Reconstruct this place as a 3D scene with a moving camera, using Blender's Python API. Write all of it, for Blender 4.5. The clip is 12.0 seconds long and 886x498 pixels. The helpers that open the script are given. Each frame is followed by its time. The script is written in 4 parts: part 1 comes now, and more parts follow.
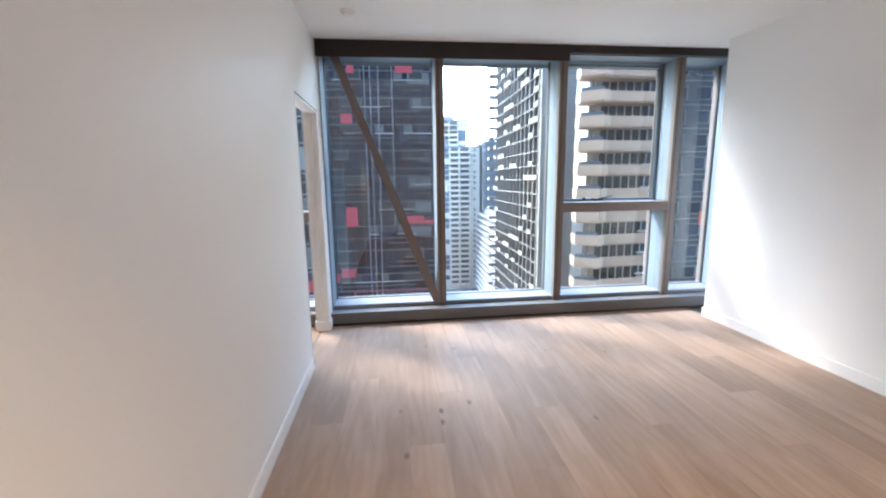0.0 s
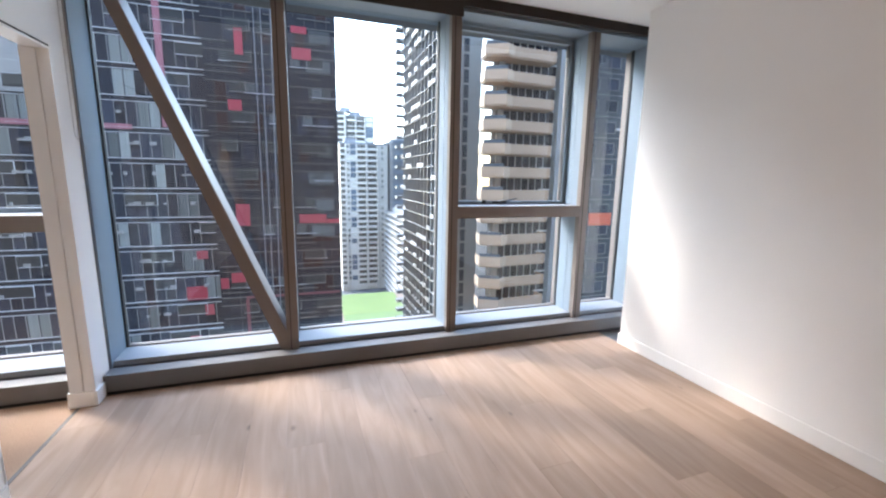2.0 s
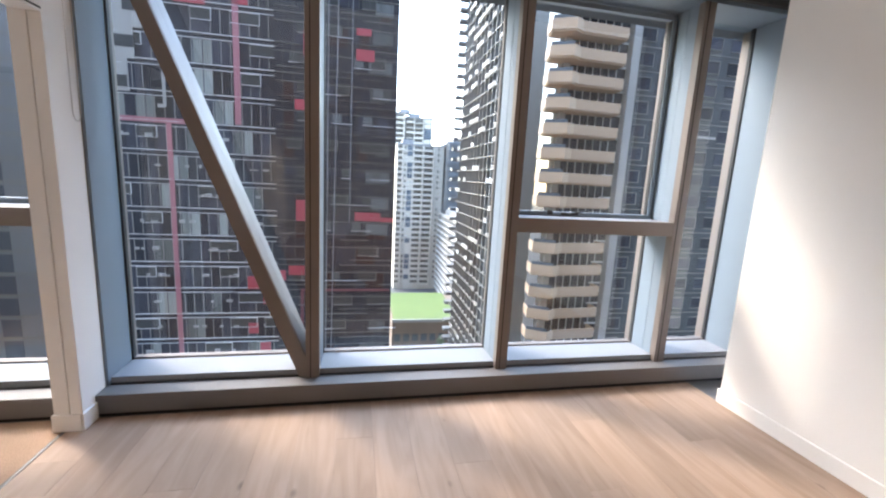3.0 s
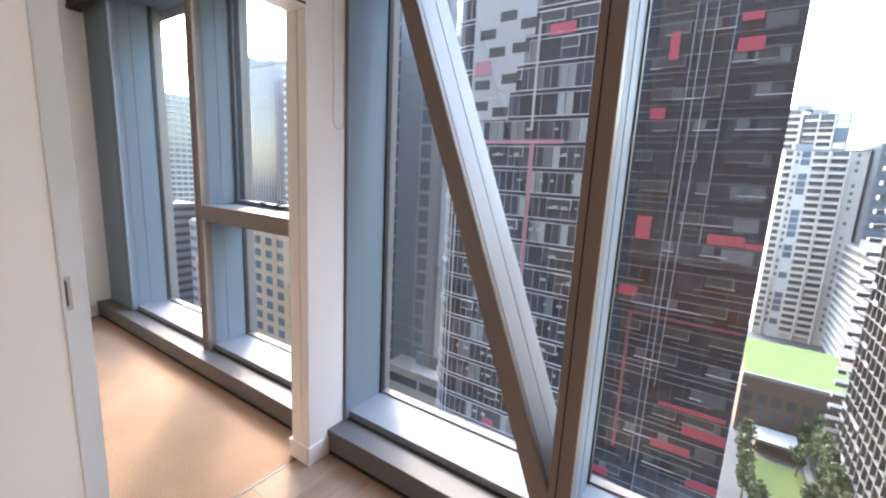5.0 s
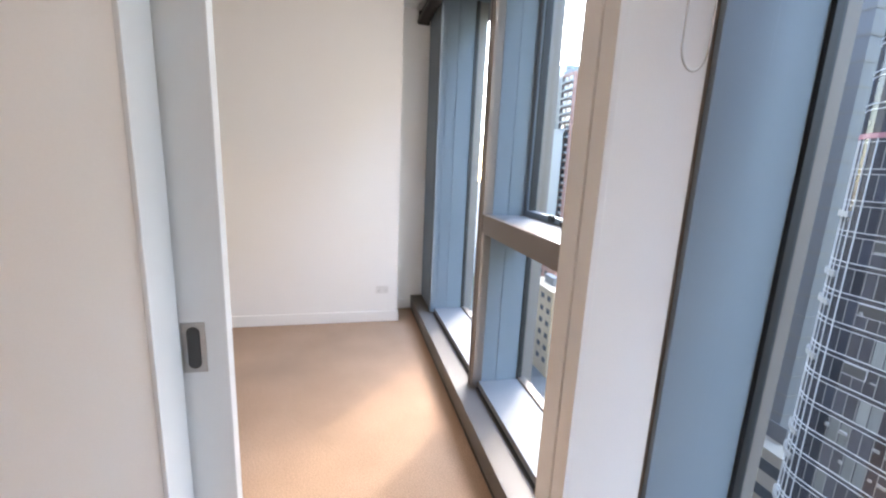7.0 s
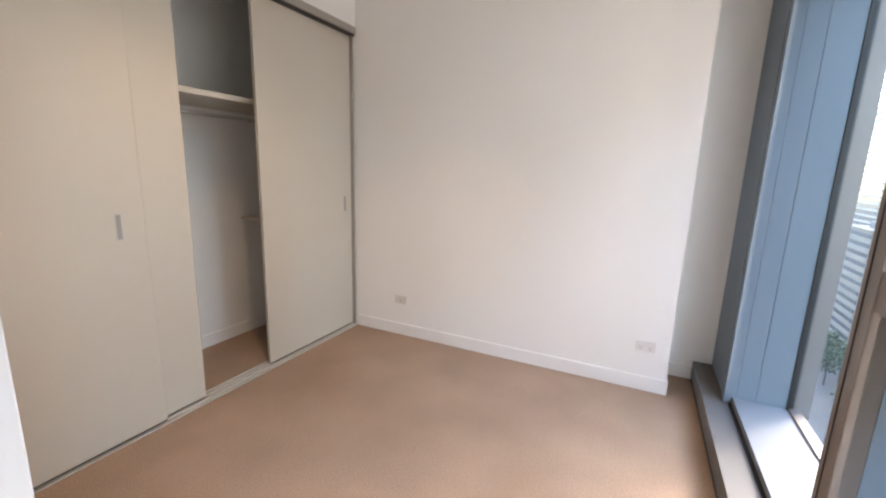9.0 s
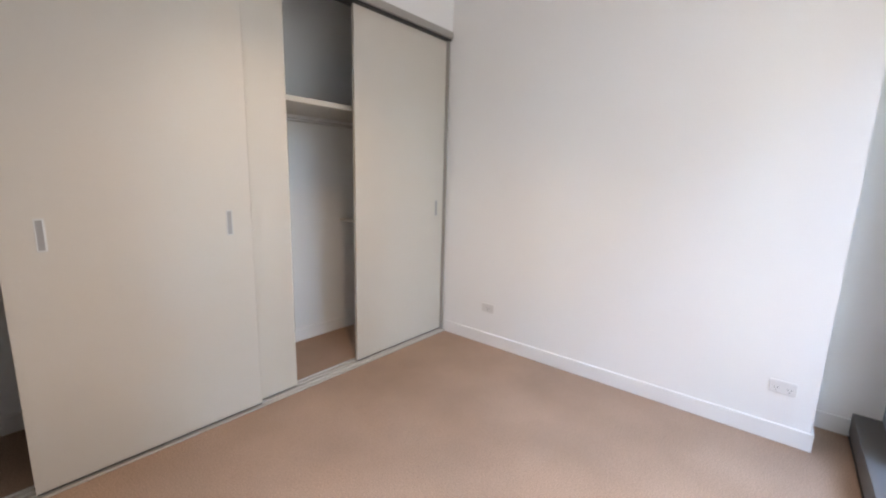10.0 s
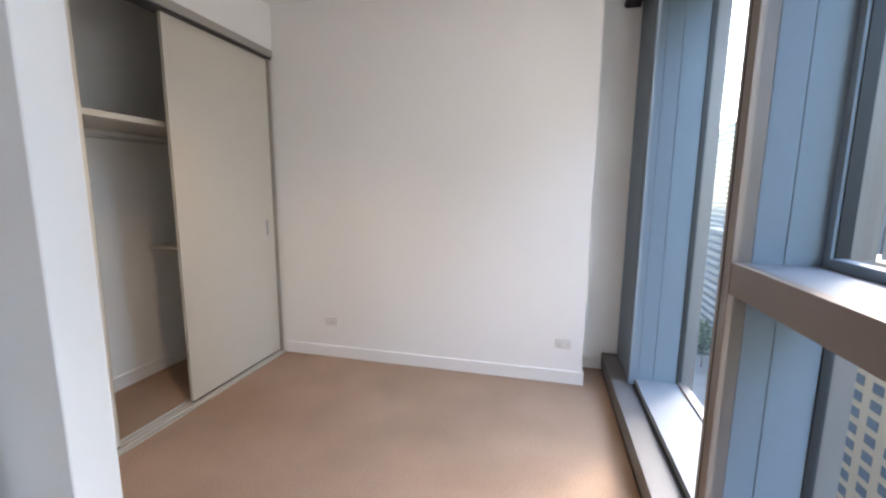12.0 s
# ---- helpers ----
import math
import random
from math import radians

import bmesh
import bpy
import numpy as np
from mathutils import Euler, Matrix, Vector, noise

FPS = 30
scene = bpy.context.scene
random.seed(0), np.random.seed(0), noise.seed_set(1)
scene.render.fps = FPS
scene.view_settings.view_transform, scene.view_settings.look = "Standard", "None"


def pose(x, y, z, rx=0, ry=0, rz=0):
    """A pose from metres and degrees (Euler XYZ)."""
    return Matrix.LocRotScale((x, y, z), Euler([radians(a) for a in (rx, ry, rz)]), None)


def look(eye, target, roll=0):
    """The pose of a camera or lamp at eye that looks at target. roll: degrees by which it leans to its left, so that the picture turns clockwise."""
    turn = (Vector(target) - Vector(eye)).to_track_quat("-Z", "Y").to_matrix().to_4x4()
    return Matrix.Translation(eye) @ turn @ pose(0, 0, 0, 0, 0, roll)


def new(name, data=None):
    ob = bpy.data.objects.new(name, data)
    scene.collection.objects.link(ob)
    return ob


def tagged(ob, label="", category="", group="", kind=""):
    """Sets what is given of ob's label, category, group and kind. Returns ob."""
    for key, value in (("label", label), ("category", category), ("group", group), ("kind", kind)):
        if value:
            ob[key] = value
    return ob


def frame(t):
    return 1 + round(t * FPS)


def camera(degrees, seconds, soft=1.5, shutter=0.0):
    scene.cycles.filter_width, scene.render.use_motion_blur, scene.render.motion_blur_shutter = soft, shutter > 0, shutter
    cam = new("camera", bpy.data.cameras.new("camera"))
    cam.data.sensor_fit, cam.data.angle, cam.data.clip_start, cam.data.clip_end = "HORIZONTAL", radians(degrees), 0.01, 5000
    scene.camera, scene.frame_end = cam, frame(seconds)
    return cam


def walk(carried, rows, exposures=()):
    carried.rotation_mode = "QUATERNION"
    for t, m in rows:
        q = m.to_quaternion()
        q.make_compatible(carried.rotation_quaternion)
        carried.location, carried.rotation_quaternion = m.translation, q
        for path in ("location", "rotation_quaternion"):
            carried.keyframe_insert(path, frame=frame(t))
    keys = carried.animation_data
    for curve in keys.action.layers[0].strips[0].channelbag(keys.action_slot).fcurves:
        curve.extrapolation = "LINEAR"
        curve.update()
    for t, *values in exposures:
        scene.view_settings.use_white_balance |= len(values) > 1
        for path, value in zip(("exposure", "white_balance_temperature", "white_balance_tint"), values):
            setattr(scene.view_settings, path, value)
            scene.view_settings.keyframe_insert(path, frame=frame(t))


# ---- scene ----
cam = camera(94.4, 12.0, 2.2)
PATH = [
    (0, (0.748, -4.475, 1.602), (0.972, -2.516, 1.265), -0.8),
    (0.5, (0.849, -4.174, 1.573), (1.37, -2.274, 1.227), -0.5),
    (1, (1.017, -3.862, 1.597), (1.667, -2.005, 1.239), -0.2),
    (1.5, (1.157, -3.583, 1.563), (1.854, -1.741, 1.215), 0.4),
    (2, (1.351, -3.306, 1.558), (2.004, -1.446, 1.216), 1.0),
    (2.5, (1.478, -2.971, 1.554), (2.033, -1.081, 1.208), 1.9),
    (2.7, (1.499, -2.854, 1.556), (2.007, -0.949, 1.219), 2.4),
    (4.3, (1.726, -1.788, 1.515), (1.282, 0.128, 1.152), 2.3),
    (4.5, (1.709, -1.651, 1.483), (1.07, 0.212, 1.14), 2.0),
    (5, (1.626, -1.402, 1.57), (0.548, 0.244, 1.214), 2.9),
    (5.5, (1.437, -1.19, 1.545), (-0.048, 0.101, 1.189), 2.5),
    (6, (1.213, -1.003, 1.546), (-0.488, -0.016, 1.183), 2.5),
    (6.5, (1.032, -0.799, 1.54), (-0.803, -0.096, 1.167), 1.7),
    (6.7, (0.951, -0.73, 1.54), (-0.915, -0.12, 1.156), 2.1),
    (8.3, (0.185, -0.555, 1.524), (-1.737, -0.925, 1.124), 1.8),
    (8.5, (0.084, -0.498, 1.508), (-1.813, -0.993, 1.11), 1.7),
    (9, (-0.041, -0.471, 1.498), (-1.811, -1.318, 1.11), 1.7),
    (9.5, (-0.109, -0.474, 1.464), (-1.727, -1.591, 1.098), 1.7),
    (10, (-0.185, -0.456, 1.448), (-1.7, -1.712, 1.095), 1.5),
    (10.5, (-0.201, -0.448, 1.442), (-1.738, -1.68, 1.098), 1.3),
    (11, (-0.172, -0.446, 1.447), (-1.844, -1.494, 1.121), 1.1),
    (11.5, (-0.08, -0.45, 1.482), (-1.896, -1.228, 1.169), 0.7),
    (12, (0.12, -0.525, 1.514), (-1.802, -0.996, 1.218), 0.5),
]
walk(cam, [(t, look(eye, target, roll)) for t, eye, target, roll in PATH], [(0.0, 4.80, 6450, 9), (1.0, 4.76, 6500, 11), (2.5, 4.50, 7100, 13), (4.5, 4.45, 7900, 18), (5.0, 4.74, 7700, 17), (5.5, 4.82, 7600, 16), (6.5, 4.80, 7400, 15), (8.5, 4.68, 7850, 16), (9.5, 4.90, 7200, 15), (10.0, 4.94, 6900, 14), (10.5, 5.05, 6800, 13), (11.5, 4.89, 6850, 13), (12.0, 4.62, 7100, 14)])

# ---------------------------------------------------------------- light
world = bpy.data.worlds.new("sky")
scene.world = world
world.use_nodes = True
wn = world.node_tree.nodes
sky = wn.new("ShaderNodeTexSky")
sky.sky_type = "NISHITA"
sky.sun_disc = False
SUN_AZ, SUN_EL = -48.0, 39.5
sky.sun_elevation = radians(SUN_EL)
sky.sun_rotation = radians(SUN_AZ)
sky.air_density, sky.dust_density, sky.ozone_density = 1.0, 0.9, 1.0
wn["Background"].inputs["Strength"].default_value = 0.15
world.node_tree.links.new(sky.outputs[0], wn["Background"].inputs["Color"])

sun = new("sun", bpy.data.lights.new("sun", "SUN"))
sun.data.energy, sun.data.angle, sun.data.color = 0.072, radians(3.5), (1.0, 0.93, 0.84)
sun_way = Vector((math.sin(radians(SUN_AZ)) * math.cos(radians(SUN_EL)), math.cos(radians(SUN_AZ)) * math.cos(radians(SUN_EL)), math.sin(radians(SUN_EL))))
sun.matrix_world = look(sun_way * 200, (0, 0, 0))

def window_light(x0, x1, y, watts):
    """The broad daylight that comes in level through a window, from the bright facades and low sky across the street."""
    lamp = new("window_light", bpy.data.lights.new("window_light", "AREA"))
    lamp.data.shape, lamp.data.size, lamp.data.size_y = "RECTANGLE", x1 - x0, 2.6
    lamp.data.energy, lamp.data.color = watts, (0.97, 1.0, 1.0)
    lamp.matrix_world = look(((x0 + x1) / 2, y, 1.55), ((x0 + x1) / 2, y - 3.0, 1.55))

window_light(0.55, 4.6, 0.50, 1.45)
window_light(-2.85, -0.2, 0.13, 0.86)

def downlight_lamp(x, y, watts):
    """The warm lamp behind a recessed ceiling downlight."""
    lamp = new("downlight_lamp", bpy.data.lights.new("downlight_lamp", "SPOT"))
    lamp.data.energy, lamp.data.color, lamp.data.spot_size, lamp.data.spot_blend = watts, (1.0, 0.76, 0.52), radians(110), 0.7
    lamp.data.shadow_soft_size = 0.04
    lamp.matrix_world = look((x, y, 2.96), (x, y, 0))

CEIL = 2.985
DOWNLIGHTS = [(-1.48, -1.90, 1.9), (1.0, -5.0, 8), (3.0, -5.0, 6)]
for lx, ly, watts in DOWNLIGHTS:
    downlight_lamp(lx, ly, watts)

# ---------------------------------------------------------------- materials
def material(name, color, rough=0.5, metal=0.0, vary=0.06, scale=3.0, grain=0.0, grain_scale=200.0, bump=0.0, spec=0.5, stretch=(1, 1, 1), per_piece=0.0, per_island=0.0):
    """A painted or natural surface: colour varied by a broad and a fine noise, with fine relief."""
    m = bpy.data.materials.new(name)
    m.use_nodes = True
    nt = m.node_tree
    b = nt.nodes["Principled BSDF"]
    b.inputs["Metallic"].default_value = metal
    b.inputs["Specular IOR Level"].default_value = spec
    co = nt.nodes.new("ShaderNodeTexCoord")
    mp = nt.nodes.new("ShaderNodeMapping")
    mp.inputs["Scale"].default_value = stretch
    nt.links.new(co.outputs["Object"], mp.inputs["Vector"])
    n1 = nt.nodes.new("ShaderNodeTexNoise")
    n1.inputs["Scale"].default_value, n1.inputs["Detail"].default_value = scale, 4
    n2 = nt.nodes.new("ShaderNodeTexNoise")
    n2.inputs["Scale"].default_value, n2.inputs["Detail"].default_value = grain_scale, 3
    nt.links.new(mp.outputs[0], n1.inputs["Vector"])
    nt.links.new(mp.outputs[0], n2.inputs["Vector"])
    total = nt.nodes.new("ShaderNodeMath")
    total.operation = "MULTIPLY_ADD"
    total.inputs[1].default_value = vary * 2
    total.inputs[2].default_value = 1 - vary
    nt.links.new(n1.outputs["Fac"], total.inputs[0])
    fine = nt.nodes.new("ShaderNodeMath")
    fine.operation = "MULTIPLY_ADD"
    fine.inputs[1].default_value = grain * 2
    fine.inputs[2].default_value = 1 - grain
    nt.links.new(n2.outputs["Fac"], fine.inputs[0])
    both = nt.nodes.new("ShaderNodeMath")
    both.operation = "MULTIPLY"
    nt.links.new(total.outputs[0], both.inputs[0])
    nt.links.new(fine.outputs[0], both.inputs[1])
    last = both
    if per_piece or per_island:
        info = nt.nodes.new("ShaderNodeObjectInfo" if per_piece else "ShaderNodeNewGeometry")
        own = nt.nodes.new("ShaderNodeMath")
        own.operation = "MULTIPLY_ADD"
        own.inputs[1].default_value, own.inputs[2].default_value = max(per_piece, per_island) * 2, 1 - max(per_piece, per_island)
        nt.links.new(info.outputs["Random" if per_piece else "Random Per Island"], own.inputs[0])
        last = nt.nodes.new("ShaderNodeMath")
        last.operation = "MULTIPLY"
        nt.links.new(both.outputs[0], last.inputs[0])
        nt.links.new(own.outputs[0], last.inputs[1])
    mul = nt.nodes.new("ShaderNodeVectorMath")
    mul.operation = "SCALE"
    mul.inputs[0].default_value = color[:3]
    nt.links.new(last.outputs[0], mul.inputs["Scale"])
    nt.links.new(mul.outputs[0], b.inputs["Base Color"])
    rg = nt.nodes.new("ShaderNodeMath")
    rg.operation = "MULTIPLY_ADD"
    rg.inputs[1].default_value, rg.inputs[2].default_value = 0.12, max(rough - 0.06, 0)
    nt.links.new(n1.outputs["Fac"], rg.inputs[0])
    nt.links.new(rg.outputs[0], b.inputs["Roughness"])
    if bump:
        bp = nt.nodes.new("ShaderNodeBump")
        bp.inputs["Strength"].default_value, bp.inputs["Distance"].default_value = bump, 0.004
        nt.links.new(n2.outputs["Fac"], bp.inputs["Height"])
        nt.links.new(bp.outputs[0], b.inputs["Normal"])
    return m


def oak_material():
    m = bpy.data.materials.new("oak_planks")
    m.use_nodes = True
    nt = m.node_tree
    link = nt.links.new
    b = nt.nodes["Principled BSDF"]
    b.inputs["Specular IOR Level"].default_value = 0.20
    co = nt.nodes.new("ShaderNodeTexCoord")
    info = nt.nodes.new("ShaderNodeObjectInfo")
    shift = nt.nodes.new("ShaderNodeVectorMath")
    shift.operation = "MULTIPLY_ADD"
    shift.inputs[1].default_value = (1, 1, 1)
    off = nt.nodes.new("ShaderNodeVectorMath")
    off.operation = "SCALE"
    off.inputs[0].default_value = (37.0, 53.0, 11.0)
    link(info.outputs["Random"], off.inputs["Scale"])
    link(co.outputs["Object"], shift.inputs[0])
    link(off.outputs[0], shift.inputs[2])
    mp = nt.nodes.new("ShaderNodeMapping")
    mp.inputs["Scale"].default_value = (8, 0.9, 6)
    link(shift.outputs[0], mp.inputs["Vector"])
    grain = nt.nodes.new("ShaderNodeTexNoise")
    grain.inputs["Scale"].default_value, grain.inputs["Detail"].default_value, grain.inputs["Distortion"].default_value = 1.5, 6, 1.2
    link(mp.outputs[0], grain.inputs["Vector"])
    broad = nt.nodes.new("ShaderNodeTexNoise")
    broad.inputs["Scale"].default_value = 1.6
    link(shift.outputs[0], broad.inputs["Vector"])
    ramp = nt.nodes.new("ShaderNodeValToRGB")
    ramp.color_ramp.elements[0].position, ramp.color_ramp.elements[0].color = 0.25, (0.320, 0.216, 0.155, 1)
    ramp.color_ramp.elements[1].position, ramp.color_ramp.elements[1].color = 0.72, (0.425, 0.305, 0.232, 1)
    link(grain.outputs["Fac"], ramp.inputs[0])
    own = nt.nodes.new("ShaderNodeMath")
    own.operation = "MULTIPLY_ADD"
    own.inputs[1].default_value, own.inputs[2].default_value = 0.20, 0.77
    link(info.outputs["Random"], own.inputs[0])
    own2 = nt.nodes.new("ShaderNodeMath")
    own2.operation = "MULTIPLY_ADD"
    own2.inputs[1].default_value = 0.28
    link(broad.outputs["Fac"], own2.inputs[0])
    link(own.outputs[0], own2.inputs[2])
    tint = nt.nodes.new("ShaderNodeVectorMath")
    tint.operation = "SCALE"
    link(ramp.outputs[0], tint.inputs[0])
    link(own2.outputs[0], tint.inputs["Scale"])
    # knots: small dark oval spots, few to a plank
    kmap = nt.nodes.new("ShaderNodeMapping")
    kmap.inputs["Scale"].default_value = (4.0, 2.1, 0.001)
    link(shift.outputs[0], kmap.inputs["Vector"])
    cells = nt.nodes.new("ShaderNodeTexVoronoi")
    cells.inputs["Scale"].default_value = 1.0
    link(kmap.outputs[0], cells.inputs["Vector"])
    knot = nt.nodes.new("ShaderNodeMapRange")
    knot.inputs["From Min"].default_value, knot.inputs["From Max"].default_value = 0.04, 0.105
    knot.inputs["To Min"].default_value, knot.inputs["To Max"].default_value = 0.34, 1.0
    link(cells.outputs["Distance"], knot.inputs["Value"])
    dark = nt.nodes.new("ShaderNodeVectorMath")
    dark.operation = "SCALE"
    link(tint.outputs[0], dark.inputs[0])
    link(knot.outputs[0], dark.inputs["Scale"])
    link(dark.outputs[0], b.inputs["Base Color"])
    rg = nt.nodes.new("ShaderNodeMath")
    rg.operation = "MULTIPLY_ADD"
    rg.inputs[1].default_value, rg.inputs[2].default_value = 0.2, 0.46
    link(grain.outputs["Fac"], rg.inputs[0])
    link(rg.outputs[0], b.inputs["Roughness"])
    bp = nt.nodes.new("ShaderNodeBump")
    bp.inputs["Strength"].default_value, bp.inputs["Distance"].default_value = 0.08, 0.002
    link(grain.outputs["Fac"], bp.inputs["Height"])
    link(bp.outputs[0], b.inputs["Normal"])
    return m


def glass_material(name, gloss=(0.9, 0.95, 1.0), tint=(0.93, 0.97, 0.97)):
    m = bpy.data.materials.new(name)
    m.use_nodes = True
    nt = m.node_tree
    nt.nodes.remove(nt.nodes["Principled BSDF"])
    clear = nt.nodes.new("ShaderNodeBsdfTransparent")
    clear.inputs[0].default_value = (*tint, 1)
    mirror = nt.nodes.new("ShaderNodeBsdfGlossy")
    mirror.inputs["Color"].default_value, mirror.inputs["Roughness"].default_value = (*gloss, 1), 0.02
    lw = nt.nodes.new("ShaderNodeLayerWeight")
    pw = nt.nodes.new("ShaderNodeMath")
    pw.operation, pw.inputs[1].default_value = "POWER", 5.0
    nt.links.new(lw.outputs["Facing"], pw.inputs[0])
    fr = nt.nodes.new("ShaderNodeMath")
    fr.operation, fr.inputs[1].default_value, fr.inputs[2].default_value = "MULTIPLY_ADD", 0.55, 0.06
    nt.links.new(pw.outputs[0], fr.inputs[0])
    mix = nt.nodes.new("ShaderNodeMixShader")
    nt.links.new(fr.outputs[0], mix.inputs[0])
    nt.links.new(clear.outputs[0], mix.inputs[1])
    nt.links.new(mirror.outputs[0], mix.inputs[2])
    nt.links.new(mix.outputs[0], nt.nodes["Material Output"].inputs[0])
    return m


WALL = material("white_wall_paint", (0.85, 0.845, 0.835), 0.55, vary=0.02, scale=1.2, grain=0.02, grain_scale=180, bump=0.05)
CEILING = material("white_ceiling_paint", (0.80, 0.795, 0.785), 0.7, vary=0.015, scale=1.0, grain=0.02, grain_scale=160, bump=0.04)
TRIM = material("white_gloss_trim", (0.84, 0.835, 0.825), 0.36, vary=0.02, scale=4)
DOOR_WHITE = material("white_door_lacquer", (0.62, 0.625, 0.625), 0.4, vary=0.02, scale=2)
LAMINATE = material("off_white_laminate", (0.57, 0.53, 0.465), 0.38, vary=0.02, scale=1.5, grain=0.015, grain_scale=90)
SHADOW_GAP = material("black_shadow_gap", (0.012, 0.011, 0.010), 0.8, vary=0.1)
FRAME = material("taupe_metallic_frame", (0.190, 0.158, 0.140), 0.45, metal=0.30, vary=0.05, scale=6, grain=0.04, grain_scale=900)
PLINTH = material("grey_metallic_plinth", (0.150, 0.143, 0.140), 0.55, metal=0.2, vary=0.04, scale=4, grain=0.03, grain_scale=900)
REVEAL = material("silver_blue_panel", (0.190, 0.240, 0.288), 0.55, metal=0.15, vary=0.03, scale=3, grain=0.03, grain_scale=900)
BRACE = material("silver_metallic_brace", (0.330, 0.338, 0.352), 0.5, metal=0.3, vary=0.04, scale=5, grain=0.03, grain_scale=900)
SILL_METAL = material("pale_grey_sill_metal", (0.250, 0.265, 0.285), 0.6, metal=0.15, vary=0.04, scale=4, grain=0.03, grain_scale=900, spec=0.25)
GASKET = material("black_gasket", (0.015, 0.016, 0.018), 0.5, vary=0.1)
BLIND = material("dark_blind_fabric", (0.022, 0.017, 0.016), 0.75, vary=0.1, scale=8, grain=0.15, grain_scale=700, bump=0.2)
CARPET = material("beige_loop_carpet", (0.40, 0.275, 0.200), 0.95, vary=0.22, scale=2.2, grain=0.7, grain_scale=170, bump=0.9, spec=0.1)
OAK = oak_material()
STEEL = material("brushed_steel", (0.42, 0.40, 0.38), 0.32, metal=1.0, vary=0.05, scale=30, stretch=(1, 1, 8))
ALU = material("satin_aluminium", (0.55, 0.54, 0.52), 0.3, metal=0.8, vary=0.04, scale=20)
FASCIA = material("grey_aluminium_fascia", (0.40, 0.375, 0.345), 0.4, metal=0.4, vary=0.03, scale=10)
TRACK = material("pale_track_aluminium", (0.56, 0.53, 0.48), 0.45, metal=0.2, vary=0.03, scale=10)
PLASTIC = material("white_plastic", (0.73, 0.72, 0.705), 0.35, vary=0.01)
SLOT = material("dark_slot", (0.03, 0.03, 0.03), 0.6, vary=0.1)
BLACK_METAL = material("black_metal", (0.012, 0.012, 0.013), 0.5, metal=0.0, vary=0.1)
CHAIN = material("pale_bead_chain", (0.55, 0.53, 0.50), 0.4, metal=0.3, vary=0.05)
GLASS = glass_material("window_glass")

# outdoors
TOWER_GLASS = material("black_tower_glass", (0.026, 0.027, 0.037), 0.18, vary=0.35, scale=0.6, spec=0.4)
TOWER_PANE = material("dark_tower_pane", (0.033, 0.035, 0.048), 0.12, vary=0.3, scale=0.8, spec=0.3, per_island=0.55)
DIM_PANE = material("tinted_curtained_pane", (0.085, 0.092, 0.095), 0.3, vary=0.35, scale=1.2, stretch=(4, 1, 0.1), per_island=0.5)
BLIND_PANE = material("curtained_pane", (0.185, 0.200, 0.192), 0.35, vary=0.35, scale=1.2, stretch=(4, 1, 0.1), per_island=0.6)
WHITE_LINE = material("pale_facade_trim", (0.62, 0.625, 0.63), 0.45, vary=0.1, scale=0.5)
WHITE_PANEL = material("white_facade_panel", (0.311, 0.303, 0.292), 0.5, vary=0.08, scale=0.3)
PINK = material("pink_facade_panel", (0.407, 0.052, 0.074), 0.4, vary=0.1, scale=0.7)
BRICK_PINK = material("dull_pink_facade_band", (0.20, 0.055, 0.068), 0.45, vary=0.1, scale=0.5)
PINK_PALE = material("pale_pink_facade_band", (0.370, 0.141, 0.170), 0.45, vary=0.08, scale=0.5)
ORANGE = material("orange_facade_panel", (0.703, 0.118, 0.044), 0.5, vary=0.05)
BEIGE = material("cream_balcony_render", (0.44, 0.30, 0.205), 0.7, vary=0.07, scale=0.3, grain=0.05, grain_scale=8)
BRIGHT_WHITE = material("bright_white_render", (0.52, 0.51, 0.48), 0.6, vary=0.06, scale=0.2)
BROWN_PANE = material("brown_tinted_pane", (0.036, 0.016, 0.017), 0.15, vary=0.35, scale=0.6)
ROPE = material("pale_rope", (0.30, 0.30, 0.32), 0.8, vary=0.1, scale=1.0)
CONCRETE = material("pale_concrete", (0.200, 0.189, 0.174), 0.75, vary=0.12, scale=0.25, grain=0.06, grain_scale=5)
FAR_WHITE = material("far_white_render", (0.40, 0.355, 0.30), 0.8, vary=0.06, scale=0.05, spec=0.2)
# dark tone gives the far balconies their shade; small far windows share it
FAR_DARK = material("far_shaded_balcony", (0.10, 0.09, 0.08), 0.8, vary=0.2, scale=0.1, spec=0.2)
SHAFT_PALE = material("pale_shaft_concrete", (0.30, 0.275, 0.24), 0.75, vary=0.08, scale=0.15)
GREY_CONC = material("grey_concrete", (0.148, 0.148, 0.155), 0.75, vary=0.12, scale=0.2, grain=0.06, grain_scale=5)
PALE_GREY = material("pale_grey_concrete", (0.192, 0.194, 0.200), 0.75, vary=0.12, scale=0.2, grain=0.06, grain_scale=5)
SAND = material("sand_render", (0.36, 0.275, 0.185), 0.75, vary=0.1, scale=0.25)
BRICK_RED = material("red_brick_render", (0.281, 0.148, 0.118), 0.75, vary=0.1, scale=0.25)
GRID_GREY = material("grid_balcony_concrete", (0.088, 0.086, 0.085), 0.75, vary=0.15, scale=0.2)
DARK_FIN = material("dark_balcony_fin", (0.07, 0.068, 0.066), 0.6, vary=0.2, scale=0.3)
BLUE_GLASS = material("blue_grey_tower_glass", (0.074, 0.092, 0.111), 0.12, vary=0.3, scale=0.2)
GREY_GLASS = material("grey_facade_glass", (0.056, 0.059, 0.065), 0.15, vary=0.35, scale=0.4)
